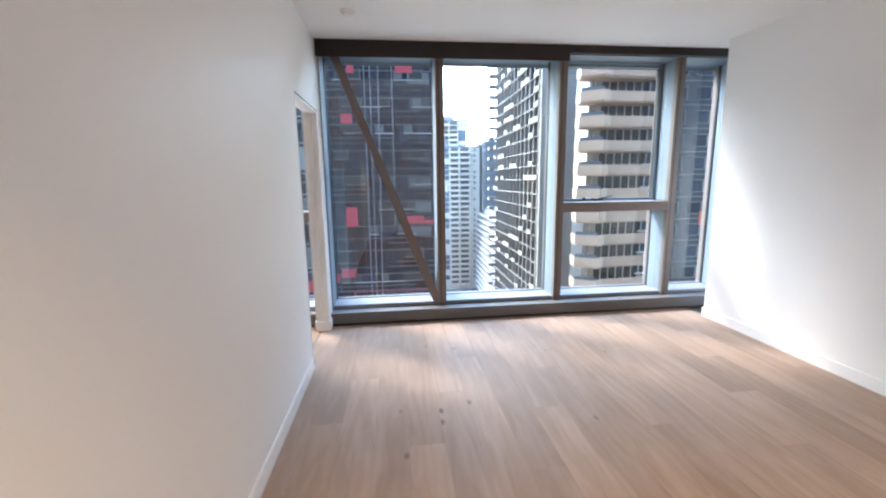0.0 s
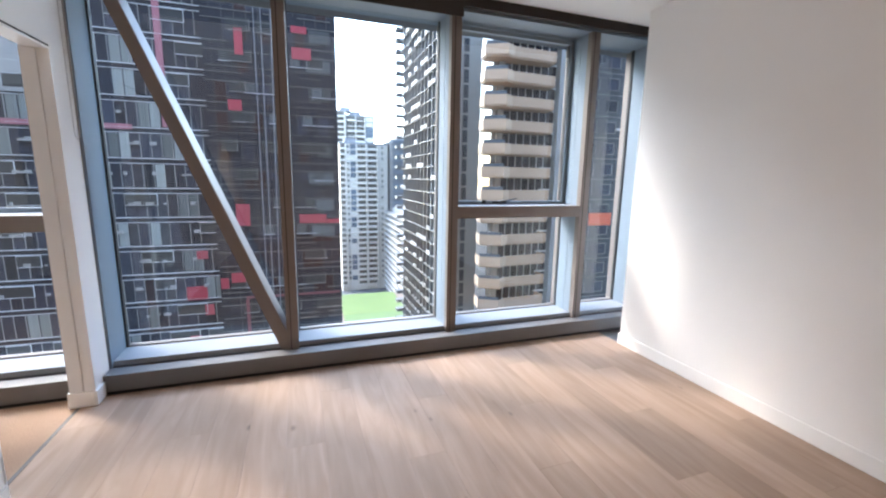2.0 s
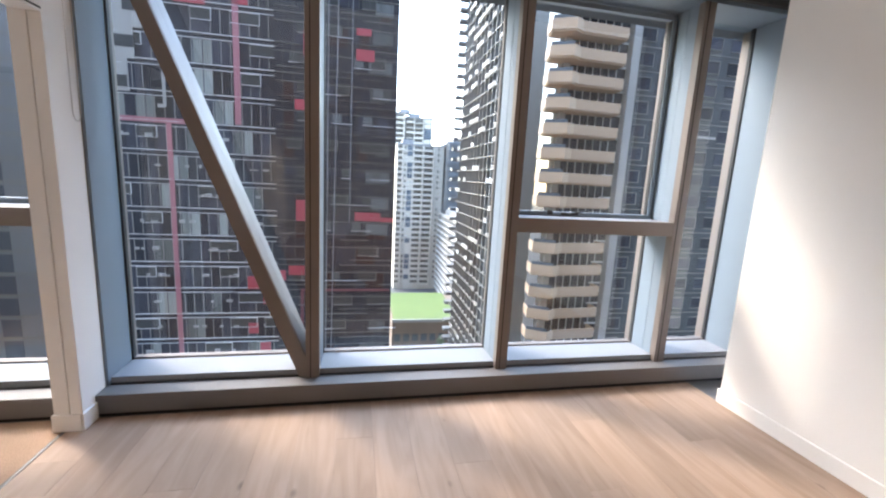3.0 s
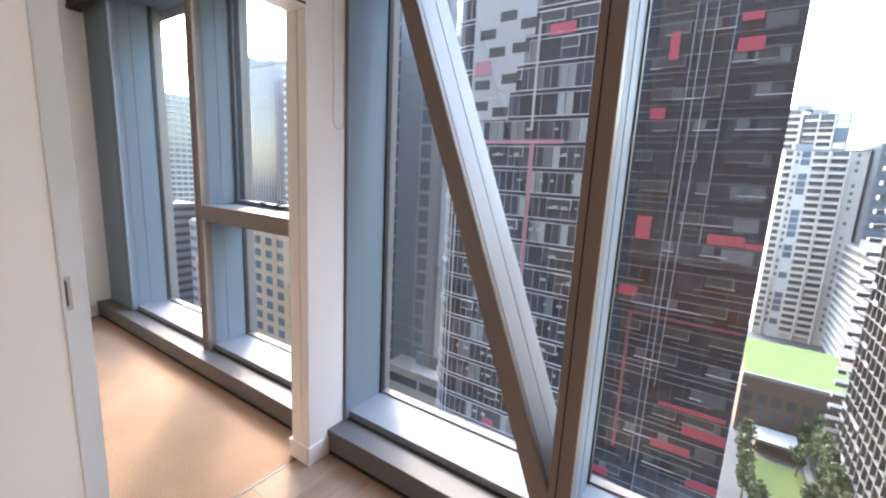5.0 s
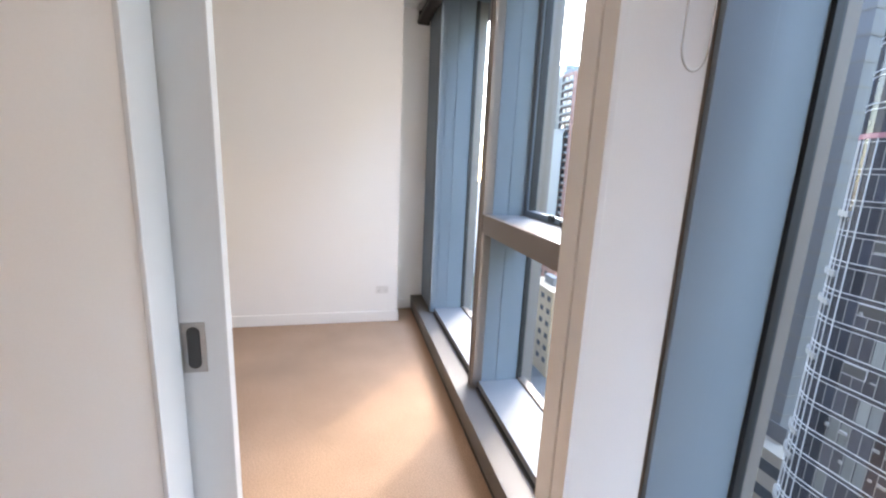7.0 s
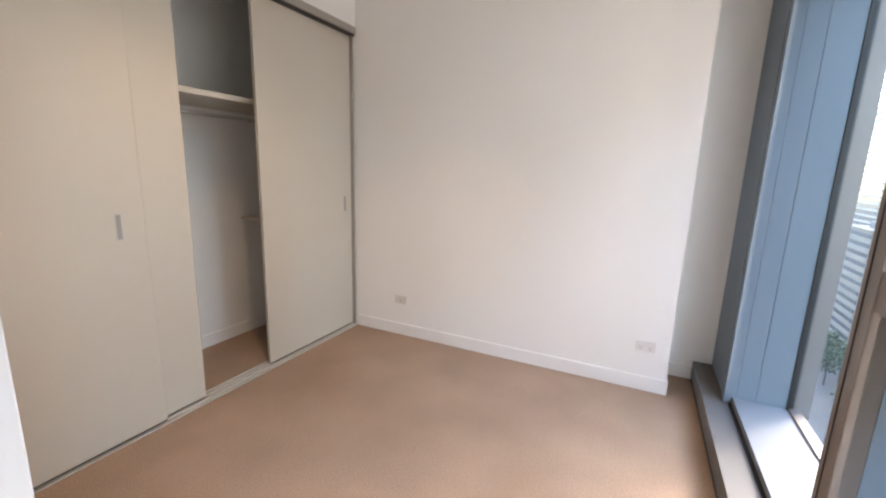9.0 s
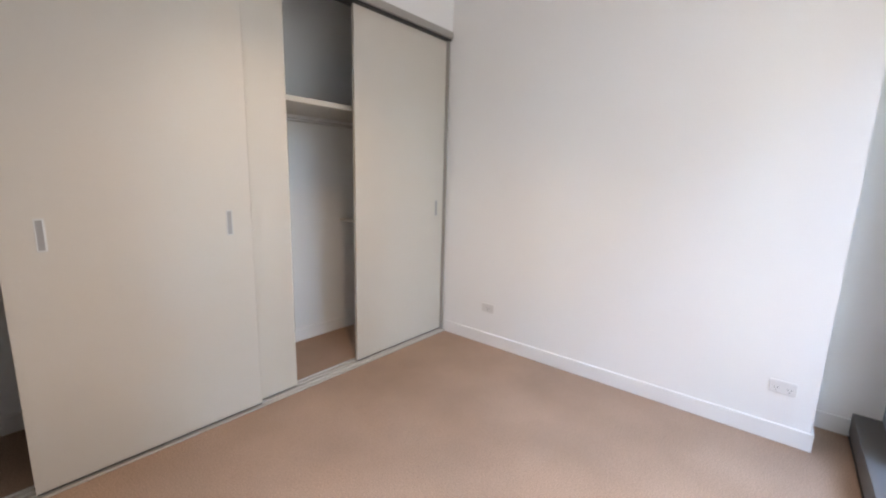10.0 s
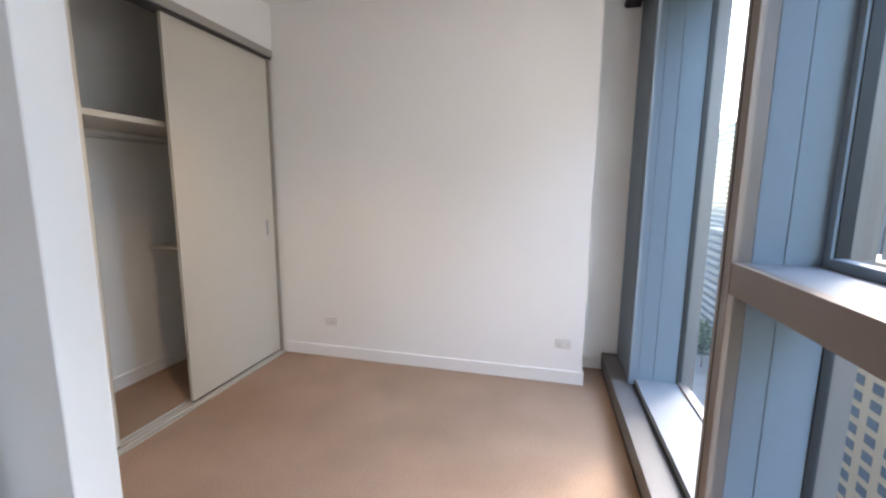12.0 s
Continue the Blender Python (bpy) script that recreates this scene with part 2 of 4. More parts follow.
GRASS = material("lawn_grass", (0.092, 0.122, 0.046), 0.95, spec=0.05, vary=0.25, scale=0.15, grain=0.25, grain_scale=6)
LEAF = material("tree_leaves", (0.055, 0.085, 0.03), 0.7, vary=0.4, scale=0.8)
BARK = material("tree_bark", (0.12, 0.09, 0.07), 0.9, vary=0.2, scale=3)
ASPHALT = material("asphalt", (0.055, 0.055, 0.057), 0.85, vary=0.2, scale=0.05, grain=0.15, grain_scale=3)
PAVING = material("pale_paving", (0.150, 0.142, 0.130), 0.8, vary=0.15, scale=0.2)
ROOF = material("pale_flat_roof", (0.270, 0.275, 0.280), 0.8, vary=0.15, scale=0.2)
BRICK_PODIUM = material("brown_podium", (0.120, 0.076, 0.052), 0.8, vary=0.15, scale=0.3)

# ---------------------------------------------------------------- building helpers
def part(name, bm, mat, parent=None, label=""):
    """One mesh object out of a bmesh, under a thing or a part."""
    me = bpy.data.meshes.new(name)
    bm.to_mesh(me)
    bm.free()
    me.materials.append(mat)
    ob = new(name, me)
    if parent is not None:
        ob.parent = parent
        ob.matrix_parent_inverse = parent.matrix_world.inverted() if parent.parent is None and parent.type == "EMPTY" else Matrix()
    if label:
        tagged(ob, label)
    return ob


def empty(name, x, y, z, label, category, kind="", group=""):
    ob = new(name)
    ob.empty_display_size = 0.1
    ob.matrix_world = ob.matrix_basis = pose(x, y, z)
    return tagged(ob, label, category, group, kind)


def add_box(bm, x0, x1, y0, y1, z0, z1, bevel=0.0):
    r = bmesh.ops.create_cube(bm, size=1)
    vs = r["verts"]
    for v in vs:
        v.co = Vector(((x0 + x1) / 2 + v.co.x * (x1 - x0), (y0 + y1) / 2 + v.co.y * (y1 - y0), (z0 + z1) / 2 + v.co.z * (z1 - z0)))
    if bevel:
        es = list({e for v in vs for e in v.link_edges})
        bmesh.ops.bevel(bm, geom=es, offset=bevel, segments=2, affect="EDGES", profile=0.6)
    return bm


def box(x0, x1, y0, y1, z0, z1, bevel=0.0):
    return add_box(bmesh.new(), x0, x1, y0, y1, z0, z1, bevel)


def boxes(rows):
    """A bmesh of many plain boxes, made in one go."""
    verts, faces = [], []
    for x0, x1, y0, y1, z0, z1 in rows:
        n = len(verts)
        verts += [(x0, y0, z0), (x1, y0, z0), (x1, y1, z0), (x0, y1, z0), (x0, y0, z1), (x1, y0, z1), (x1, y1, z1), (x0, y1, z1)]
        faces += [(n, n + 3, n + 2, n + 1), (n + 4, n + 5, n + 6, n + 7), (n, n + 1, n + 5, n + 4), (n + 1, n + 2, n + 6, n + 5), (n + 2, n + 3, n + 7, n + 6), (n + 3, n, n + 4, n + 7)]
    me = bpy.data.meshes.new("boxes")
    me.from_pydata(verts, [], faces)
    bm = bmesh.new()
    bm.from_mesh(me)
    bpy.data.meshes.remove(me)
    return bm


def add_cyl(bm, p0, p1, r0, r1=None, seg=20):
    p0, p1 = Vector(p0), Vector(p1)
    turn = (p1 - p0).to_track_quat("Z", "Y").to_matrix().to_4x4()
    m = Matrix.Translation((p0 + p1) / 2) @ turn
    bmesh.ops.create_cone(bm, cap_ends=True, segments=seg, radius1=r0, radius2=r0 if r1 is None else r1, depth=(p1 - p0).length, matrix=m)
    return bm


def prism(points, z0, z1):
    """An upright prism over a plan outline."""
    bm = bmesh.new()
    low = [bm.verts.new((x, y, z0)) for x, y in points]
    top = [bm.verts.new((x, y, z1)) for x, y in points]
    n = len(points)
    bm.faces.new(low[::-1])
    bm.faces.new(top)
    for i in range(n):
        bm.faces.new((low[i], low[(i + 1) % n], top[(i + 1) % n], top[i]))
    return bm


def smooth(ob):
    for p in ob.data.polygons:
        p.use_smooth = True
    return ob


def setting(name, bm, mat, label, category):
    return tagged(part(name, bm, mat), label, category, kind="structure")

# ---------------------------------------------------------------- plan
PART_T = 0.135       # partition between living room and bedroom at the nib, living room face at x = 0
WALL_T = 0.115       # partition behind the sliding door
RIGHT = 4.245        # right wall of the living room
RIGHT_END = -0.30    # where the right wall steps back beside the window
WALL_END = -1.035    # end of the partition at the doorway
NIB = -0.122         # room end of the nib by the window
HEAD = 2.275         # underside of the door head
FAR = -3.065         # far wall of the bedroom
FAR_END = -0.187     # where the far wall steps back beside the window
BACK = -7.4          # back of the living room
WARD = -2.81         # wardrobe front
WARD_BACK = -3.55
FACE = 0.12          # front of the window framing
PANE = 0.42          # plane of the glass
SILL = 0.19
HEADW = 2.92         # top of the window opening
WEST, EAST = -3.42, 4.78
SK = 0.105           # skirting height

# floors
setting("floor_slab", box(WEST - 0.3, EAST + 0.3, BACK - 0.2, 0.6, -0.30, -0.022), GREY_CONC, "grey concrete slab under the floor finishes", "floor")
setting("floor_carpet", box(WEST, -0.105, WARD_BACK, 0.0, -0.022, 0.0), CARPET, "beige loop pile carpet in the bedroom and wardrobe", "carpet")
setting("floor_threshold", box(-0.105, -0.085, WALL_END, NIB, -0.022, 0.0025, 0.001), PLINTH, "thin metal strip between carpet and oak boards", "threshold")
# ceiling
setting("ceiling", box(WEST - 0.3, EAST + 0.3, BACK - 0.2, -0.02, CEIL, CEIL + 0.25), CEILING, "plain white painted plasterboard ceiling", "ceiling")
setting("ceiling_recess", box(WEST - 0.3, EAST + 0.3, -0.02, 0.7, CEIL + 0.06, CEIL + 0.25), CEILING, "white blind recess in the ceiling above the windows", "ceiling")

# walls
setting("wall_right", box(RIGHT, EAST + 0.3, BACK, RIGHT_END, 0, CEIL), WALL, "white painted living room wall", "wall")
setting("wall_right_return", box(EAST, EAST + 0.3, RIGHT_END, PANE - 0.01, 0, CEIL + 0.06), WALL, "white painted return beside the window", "wall")
setting("wall_back", box(-WALL_T, RIGHT, BACK - 0.2, BACK, 0, CEIL), WALL, "white painted wall behind the living room", "wall")
setting("wall_far", box(WEST - 0.3, FAR, WARD_BACK, FAR_END, 0, CEIL), WALL, "white painted bedroom wall with low power points", "wall")
setting("wall_far_return", box(WEST - 0.3, WEST, FAR_END, PANE - 0.01, 0, CEIL + 0.06), WALL, "white painted return beside the bedroom window", "wall")
setting("wall_wardrobe_back", box(WEST - 0.3, -WALL_T, WARD_BACK - 0.15, WARD_BACK, 0, CEIL), WALL, "white painted wall at the back of the wardrobe", "wall")
setting("wall_above_wardrobe", box(FAR, -WALL_T, WARD - 0.11, WARD + 0.012, 2.63, CEIL), WALL, "white painted bulkhead above the wardrobe", "wall")
wb = box(-WALL_T, 0, BACK, WALL_END, 0, CEIL)
add_box(wb, -WALL_T, 0, WALL_END, NIB + 0.016, HEAD, CEIL)
setting("wall_partition", wb, WALL, "white painted partition between living room and bedroom", "wall")
nb = box(-PART_T, 0, NIB + 0.016, 0.11, 0, CEIL)
setting("wall_nib", nb, WALL, "narrow white wall nib between doorway and window", "wall")

# linings of the doorway
jamb = empty("door_jamb", -PART_T / 2, NIB, 0, "white timber door jamb on the wall nib", "door jamb", "structure")
part("jamb_board", box(-PART_T - 0.004, -0.062, NIB - 0.004, NIB + 0.016, 0, HEAD, 0.002), TRIM, jamb)
part("jamb_board", box(-0.052, 0.004, NIB - 0.004, NIB + 0.016, 0, HEAD, 0.002), TRIM, jamb)
part("jamb_rebate", box(-0.062, -0.052, NIB + 0.006, NIB + 0.016, 0, HEAD), TRIM, jamb)
head = empty("door_head", -WALL_T / 2, (WALL_END + NIB) / 2, HEAD, "white door head with a thin shadow line", "door head", "structure")
part("head_board", box(-WALL_T - 0.003, 0.003, WALL_END + 0.010, NIB - 0.004, HEAD - 0.012, HEAD, 0.001), TRIM, head)
part("shadow_bead", box(0.0005, 0.0035, WALL_END, NIB, HEAD + 0.001, HEAD + 0.010), SHADOW_GAP, head, "thin dark shadow line")
edge = empty("door_edge_trim", -WALL_T / 2, WALL_END, 0, "white edge trim at the end of the partition", "door jamb", "structure")
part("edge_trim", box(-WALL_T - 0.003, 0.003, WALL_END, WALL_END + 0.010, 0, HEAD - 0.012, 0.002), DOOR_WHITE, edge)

# sliding door on the bedroom side, slid open along the partition
LEAF_END = -0.934
LF, LB = -0.129, -0.172
door = empty("door_1", (LF + LB) / 2, WALL_END, 0, "white sliding door, slid open along the partition wall", "door", "structure")
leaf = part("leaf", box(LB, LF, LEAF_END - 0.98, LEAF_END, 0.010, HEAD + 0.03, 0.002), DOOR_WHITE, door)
part("head_track", box(LB - 0.006, -WALL_T - 0.002, LEAF_END - 1.0, NIB - 0.03, HEAD + 0.034, HEAD + 0.075, 0.002), ALU, door, "satin aluminium sliding track")
def flush_pull(x, side):
    """A rectangular flush pull: plate with a rounded recess."""
    bm = bmesh.new()
    y0, y1, z0, z1 = -1.026, -0.978, 1.060, 1.178
    add_box(bm, min(x, x + side * 0.003), max(x, x + side * 0.003), y0, y1, z0, z1, 0.001)
    pl = part("pull_plate", bm, STEEL, door, "brushed steel flush pull")
    rb = bmesh.new()
    n = 10
    cy, hw, zc, hz = (y0 + y1) / 2, 0.0135, (z0 + z1) / 2, 0.036
    ring = []
    for i in range(2 * n):
        a = math.pi * i / (n - 1) if i < n else math.pi + math.pi * (i - n) / (n - 1)
        ring.append((cy + hw * math.cos(a), zc + (hz if i < n else -hz) + hw * math.sin(a)))
    outer = [rb.verts.new((x + side * 0.0036, y, z)) for y, z in ring]
    inner = [rb.verts.new((x + side * 0.0032, cy + (y - cy) * 0.82, zc + (z - zc) * 0.93)) for y, z in ring]
    for i in range(2 * n):
        j = (i + 1) % (2 * n)
        rb.faces.new((outer[i], outer[j], inner[j], inner[i]))
    rb.faces.new(inner)
    part("recess", rb, SLOT, pl, "dark recessed finger cup")
flush_pull(LF, 1)
flush_pull(LB, -1)

# skirtings
def skirting(name, x0, x1, y0, y1):
    bm = box(x0, x1, y0, y1, 0, SK, 0.003)
    return setting(name, bm, TRIM, "white painted skirting board", "skirting")
skirting("baseboard_right", RIGHT - 0.013, RIGHT, BACK, RIGHT_END + 0.013)
skirting("baseboard_right_end", RIGHT, EAST, RIGHT_END, RIGHT_END + 0.013)
skirting("baseboard_return", EAST - 0.013, EAST, RIGHT_END + 0.013, 0.0)
skirting("baseboard_partition", 0, 0.013, BACK, WALL_END - 0.004)
skirting("baseboard_nib", 0, 0.013, NIB - 0.012, 0.0)
skirting("baseboard_nib_end", -PART_T - 0.013, 0.0, NIB - 0.016, NIB - 0.004)
skirting("baseboard_nib_bed", -PART_T - 0.013, -PART_T, NIB - 0.004, 0.0)
skirting("baseboard_far", FAR, FAR + 0.013, WARD + 0.022, FAR_END + 0.013)
skirting("baseboard_far_end", WEST, FAR, FAR_END, FAR_END + 0.013)
skirting("baseboard_far_return", WEST, WEST + 0.013, FAR_END + 0.013, 0.0)
skirting("baseboard_wardrobe", FAR, -WALL_T, WARD_BACK, WARD_BACK + 0.013)
skirting("baseboard_back", 0.0, RIGHT, BACK, BACK + 0.013)

# ---------------------------------------------------------------- windows
def mullion(win, x0, x1, z0=0.145, z1=HEADW, front=None):
    """A taupe front post with silver fins on both sides that run back to the glass."""
    post = part("mullion", box(x0, x1, FACE - 0.012, FACE + 0.05, z0, z1, 0.004), front or FRAME, win)
    part("cover_strip", box(x0 + 0.030, x0 + 0.036, FACE - 0.0135, FACE - 0.0095, z0, z1), SHADOW_GAP, post, "thin dark joint line")
    for s, xa in ((-1, x0), (1, x1)):
        for k, (ya, yb) in enumerate(((FACE + 0.05, 0.2632), (0.2645, PANE - 0.012))):
            xo = xa + (0.006 if s < 0 else -0.006)
            pn = part("fin_panel", box(min(xo, xa + s * 0.002 * k), max(xo, xa + s * 0.002 * k), ya, yb, z0, z1, 0.001), REVEAL, win, "silver blue metal reveal panel")
        part("gasket", box(min(xa, xa + s * 0.010), max(xa, xa + s * 0.010), PANE - 0.012, PANE + 0.02, z0, z1), GASKET, win)
    part("mullion_core", box(x0 + 0.008, x1 - 0.008, FACE + 0.05, PANE + 0.10, z0, z1), FRAME, win)


def reveal(win, x, s):
    """The panelled side of the window opening; s is the way it faces."""
    for k, (ya, yb) in enumerate(((FACE, 0.2632), (0.2645, PANE - 0.012))):
        part("fin_panel", box(min(x, x + s * (0.016 - 0.003 * k)), max(x, x + s * (0.016 - 0.003 * k)), ya, yb, 0.145, HEADW, 0.001), REVEAL, win, "silver blue metal reveal panel")
    part("gasket", box(min(x, x + s * 0.026), max(x, x + s * 0.026), PANE - 0.012, PANE + 0.02, SILL, HEADW), GASKET, win)


def sash(win, x0, x1, z0, z1, handle=True):
    """The opening upper light: a slim frame set against the glass, with a lever handle."""
    bm = bmesh.new()
    w, ya, yb = 0.034, PANE - 0.055, PANE - 0.008
    for row in ((x0, x0 + w, z0, z1), (x1 - w, x1, z0, z1), (x0 + w, x1 - w, z0, z0 + w), (x0 + w, x1 - w, z1 - w, z1)):
        add_box(bm, row[0], row[1], ya, yb, row[2], row[3], 0.003)
    sf = part("sash_frame", bm, REVEAL, win, "silver blue opening sash frame")
    gb = boxes([(x0 + w, x0 + w + 0.006, ya + 0.01, yb, z0 + w, z1 - w), (x1 - w - 0.006, x1 - w, ya + 0.01, yb, z0 + w, z1 - w)])
    part("gasket", gb, GASKET, sf)
    if handle:
        xc = (x0 + x1) / 2 - 0.12
        hb = box(xc - 0.075, xc + 0.075, ya - 0.016, ya, z0 + 0.012, z0 + 0.032, 0.003)
        add_box(hb, xc - 0.012, xc + 0.012, ya - 0.045, ya - 0.010, z0 + 0.016, z0 + 0.034, 0.003)
        add_cyl(hb, (xc, ya - 0.042, z0 + 0.028), (xc + 0.17, ya - 0.055, z0 + 0.062), 0.008, 0.006, 10)
        hd = part("handle", hb, BLACK_METAL, sf, "black lever handle")
        part("key_stop", box(xc - 0.19, xc - 0.15, ya - 0.020, ya, z0 + 0.012, z0 + 0.045, 0.003), BLACK_METAL, sf, "small black window stop")


TR0, TR1 = 1.199, 1.308          # living room transom
BT0, BT1 = 1.158, 1.268          # bedroom transom
def transom(win, x0, x1, low, top):
    tb = box(x0, x1, FACE - 0.008, FACE + 0.03, low, top, 0.003)
    t = part("transom", tb, FRAME, win)
    part("transom_top", box(x0, x1, FACE + 0.03, PANE - 0.01, top - 0.012, top - 0.001), SILL_METAL, t, "silver transom top")
    part("transom_soffit", box(x0, x1, FACE + 0.03, PANE + 0.03, low + 0.002, top - 0.013), FRAME, t)


def pane(win, x0, x1, z0, z1):
    p = part("pane", box(x0, x1, PANE, PANE + 0.008, z0, z1), GLASS, win, "clear window glass")
    p.visible_shadow = False


def plinth(win, x0, x1):
    part("plinth", box(x0, x1, 0.0, 0.135, 0.022, 0.145, 0.003), PLINTH, win, "grey metal plinth casing")
    part("toe_gap", box(x0, x1, 0.012, 0.13, 0.0, 0.022), SHADOW_GAP, win)
    part("sill_gap", box(x0, x1, 0.135, 0.150, 0.10, 0.150), GASKET, win)
    part("sill", box(x0, x1, 0.150, PANE - 0.004, 0.10, SILL, 0.002), SILL_METAL, win, "pale grey metal window sill")
    part("head_panel", box(x0, x1, FACE, PANE + 0.1, HEADW, CEIL + 0.06), REVEAL, win, "silver blue head panel")
    part("sill_rail", box(x0, x1, PANE - 0.004, PANE + 0.05, -0.25, SILL + 0.012), FRAME, win)


M1, M2, M3 = (1.212, 1.304), (2.594, 2.686), (3.986, 4.080)
win1 = empty("window_1", 2.4, FACE, 0, "floor to ceiling living room window with a diagonal brace", "window", "structure")
plinth(win1, 0.0, EAST)
for a, b in (M1, M2, M3):
    mullion(win1, a, b)
reveal(win1, 0.0, 1)
reveal(win1, EAST, -1)
transom(win1, M2[1], M3[0], TR0, TR1)
sash(win1, M2[1] + 0.012, M3[0] - 0.012, TR1, HEADW - 0.02)
pane(win1, 0.02, M1[0], SILL, HEADW)
pane(win1, M1[1], M2[0], SILL, HEADW)
pane(win1, M2[1], M3[0], SILL, TR0 + 0.05)
pane(win1, M2[1], M3[0], TR1, HEADW)
pane(win1, M3[1], EAST - 0.02, SILL, HEADW)
# diagonal brace: taupe front flange and silver body behind it
def slanted(x_low, x_top, z_low, z_top, w_low, w_top, y0, y1):
    bm = bmesh.new()
    vs = [bm.verts.new(c) for c in ((x_low, y0, z_low), (x_low + w_low, y0, z_low), (x_top + w_top, y0, z_top), (x_top, y0, z_top), (x_low, y1, z_low), (x_low + w_low, y1, z_low), (x_top + w_top, y1, z_top), (x_top, y1, z_top))]
    for f in ((0, 1, 2, 3), (7, 6, 5, 4), (0, 4, 5, 1), (1, 5, 6, 2), (2, 6, 7, 3), (3, 7, 4, 0)):
        bm.faces.new([vs[i] for i in f])
    bmesh.ops.recalc_face_normals(bm, faces=bm.faces)
    bmesh.ops.bevel(bm, geom=list(bm.edges), offset=0.004, segments=2, affect="EDGES")
    return bm
BZ0, BZ1 = 0.147, HEADW + 0.03
br = part("brace", slanted(1.170, 1.170 - 0.383 * (BZ1 - BZ0), BZ0, BZ1, 0.100, 0.086, FACE - 0.010, FACE + 0.03), FRAME, win1, "taupe front flange of the diagonal brace")
part("brace_body", slanted(1.176, 1.176 - 0.383 * (BZ1 - BZ0), BZ0, BZ1, 0.092, 0.079, FACE + 0.03, 0.285), BRACE, br, "silver metal brace casing")
part("brace_body", slanted(1.176, 1.176 - 0.383 * (BZ1 - BZ0), BZ0, BZ1, 0.090, 0.077, 0.288, PANE - 0.004), BRACE, br, "silver metal brace casing")

win2 = empty("window_2", -1.5, FACE, 0, "floor to ceiling bedroom window in silver metal framing", "window", "structure")
N1, N2 = (-1.560, -1.470), (-2.945, -2.855)
plinth(win2, WEST, -PART_T)
mullion(win2, *N1)
mullion(win2, *N2, front=REVEAL)
reveal(win2, -PART_T, -1)
part("end_panel", box(WEST, N2[0], FACE, FACE + 0.03, 0.145, HEADW, 0.001), REVEAL, win2, "silver blue blank end panel")
transom(win2, N1[1], -PART_T - 0.016, BT0, BT1)
sash(win2, N1[1] + 0.012, -PART_T - 0.028, BT1, HEADW - 0.02, True)
pane(win2, N1[1], -PART_T - 0.02, SILL, BT0 + 0.05)
pane(win2, N1[1], -PART_T - 0.02, BT1, HEADW)
pane(win2, N2[1], N1[0], SILL, HEADW)
setting("wall_spandrel", box(WEST - 0.3, EAST + 0.3, PANE + 0.05, PANE + 0.2, -3.0, -0.02), GREY_CONC, "dark facade panel below the windows", "wall")
setting("wall_facade_head", box(WEST - 0.3, EAST + 0.3, PANE + 0.1, PANE + 0.25, HEADW, CEIL + 0.3), GREY_CONC, "facade panel above the windows", "wall")
setting("wall_facade_pier", box(-PART_T, 0.0, 0.11, PANE + 0.1, 0.0, CEIL + 0.06), FRAME, "facade post between the two rooms", "wall")
setting("wall_facade_east", box(EAST + 0.01, EAST + 0.31, PANE - 0.008, PANE + 0.13, 0.0, CEIL + 0.06), FRAME, "facade post at the end of the living room", "wall")
setting("wall_facade_end", box(WEST - 0.3, N2[0], FACE + 0.03, PANE + 0.1, 0.0, CEIL + 0.06), FRAME, "facade post at the end of the bedroom", "wall")

# ---------------------------------------------------------------- living room things
def roller_blind(x0, x1, y, z, r, fascia, label):
    """A rolled-up blind: tube of dark fabric, brackets, bottom rail, and a flat fascia where there is one."""
    ob = empty("roller_blind", (x0 + x1) / 2, y, z, label, "blind")
    tube = part("fabric_roll", add_cyl(bmesh.new(), (x0 + 0.02, y, z), (x1 - 0.02, y, z), r, r, 28), BLIND, ob)
    smooth(tube)
    part("bottom_rail", box(x0 + 0.025, x1 - 0.025, y - r - 0.010, y - r + 0.004, z - r * 0.9, z - r * 0.9 + 0.028, 0.004), BLACK_METAL, ob)
    for xe in (x0, x1 - 0.02):
        part("bracket", box(xe, xe + 0.02, y - r * 0.9, y + r * 0.9, z - r * 0.9, z + r + 0.01, 0.004), BLACK_METAL, ob)
    if fascia:
        part("fascia", box(x0 + 0.001, x1 - 0.001, y - r - 0.022, y - r - 0.012, fascia[0], fascia[1], 0.002), BLIND, ob, "dark flat blind fascia")
    return ob


roller_blind(0.004, M2[1] - 0.04, 0.055, CEIL - 0.035, 0.060, (CEIL - 0.165, CEIL + 0.040), "dark brown roller blind, fully rolled up above the window")
roller_blind(M2[1] - 0.035, EAST - 0.004, 0.062, CEIL - 0.005, 0.052, (CEIL - 0.078, CEIL + 0.050), "dark roller blind, rolled up higher in the ceiling recess")
roller_blind(WEST + 0.004, -PART_T - 0.01, 0.055, 2.905, 0.058, (), "dark roller blind, rolled up above the bedroom window")


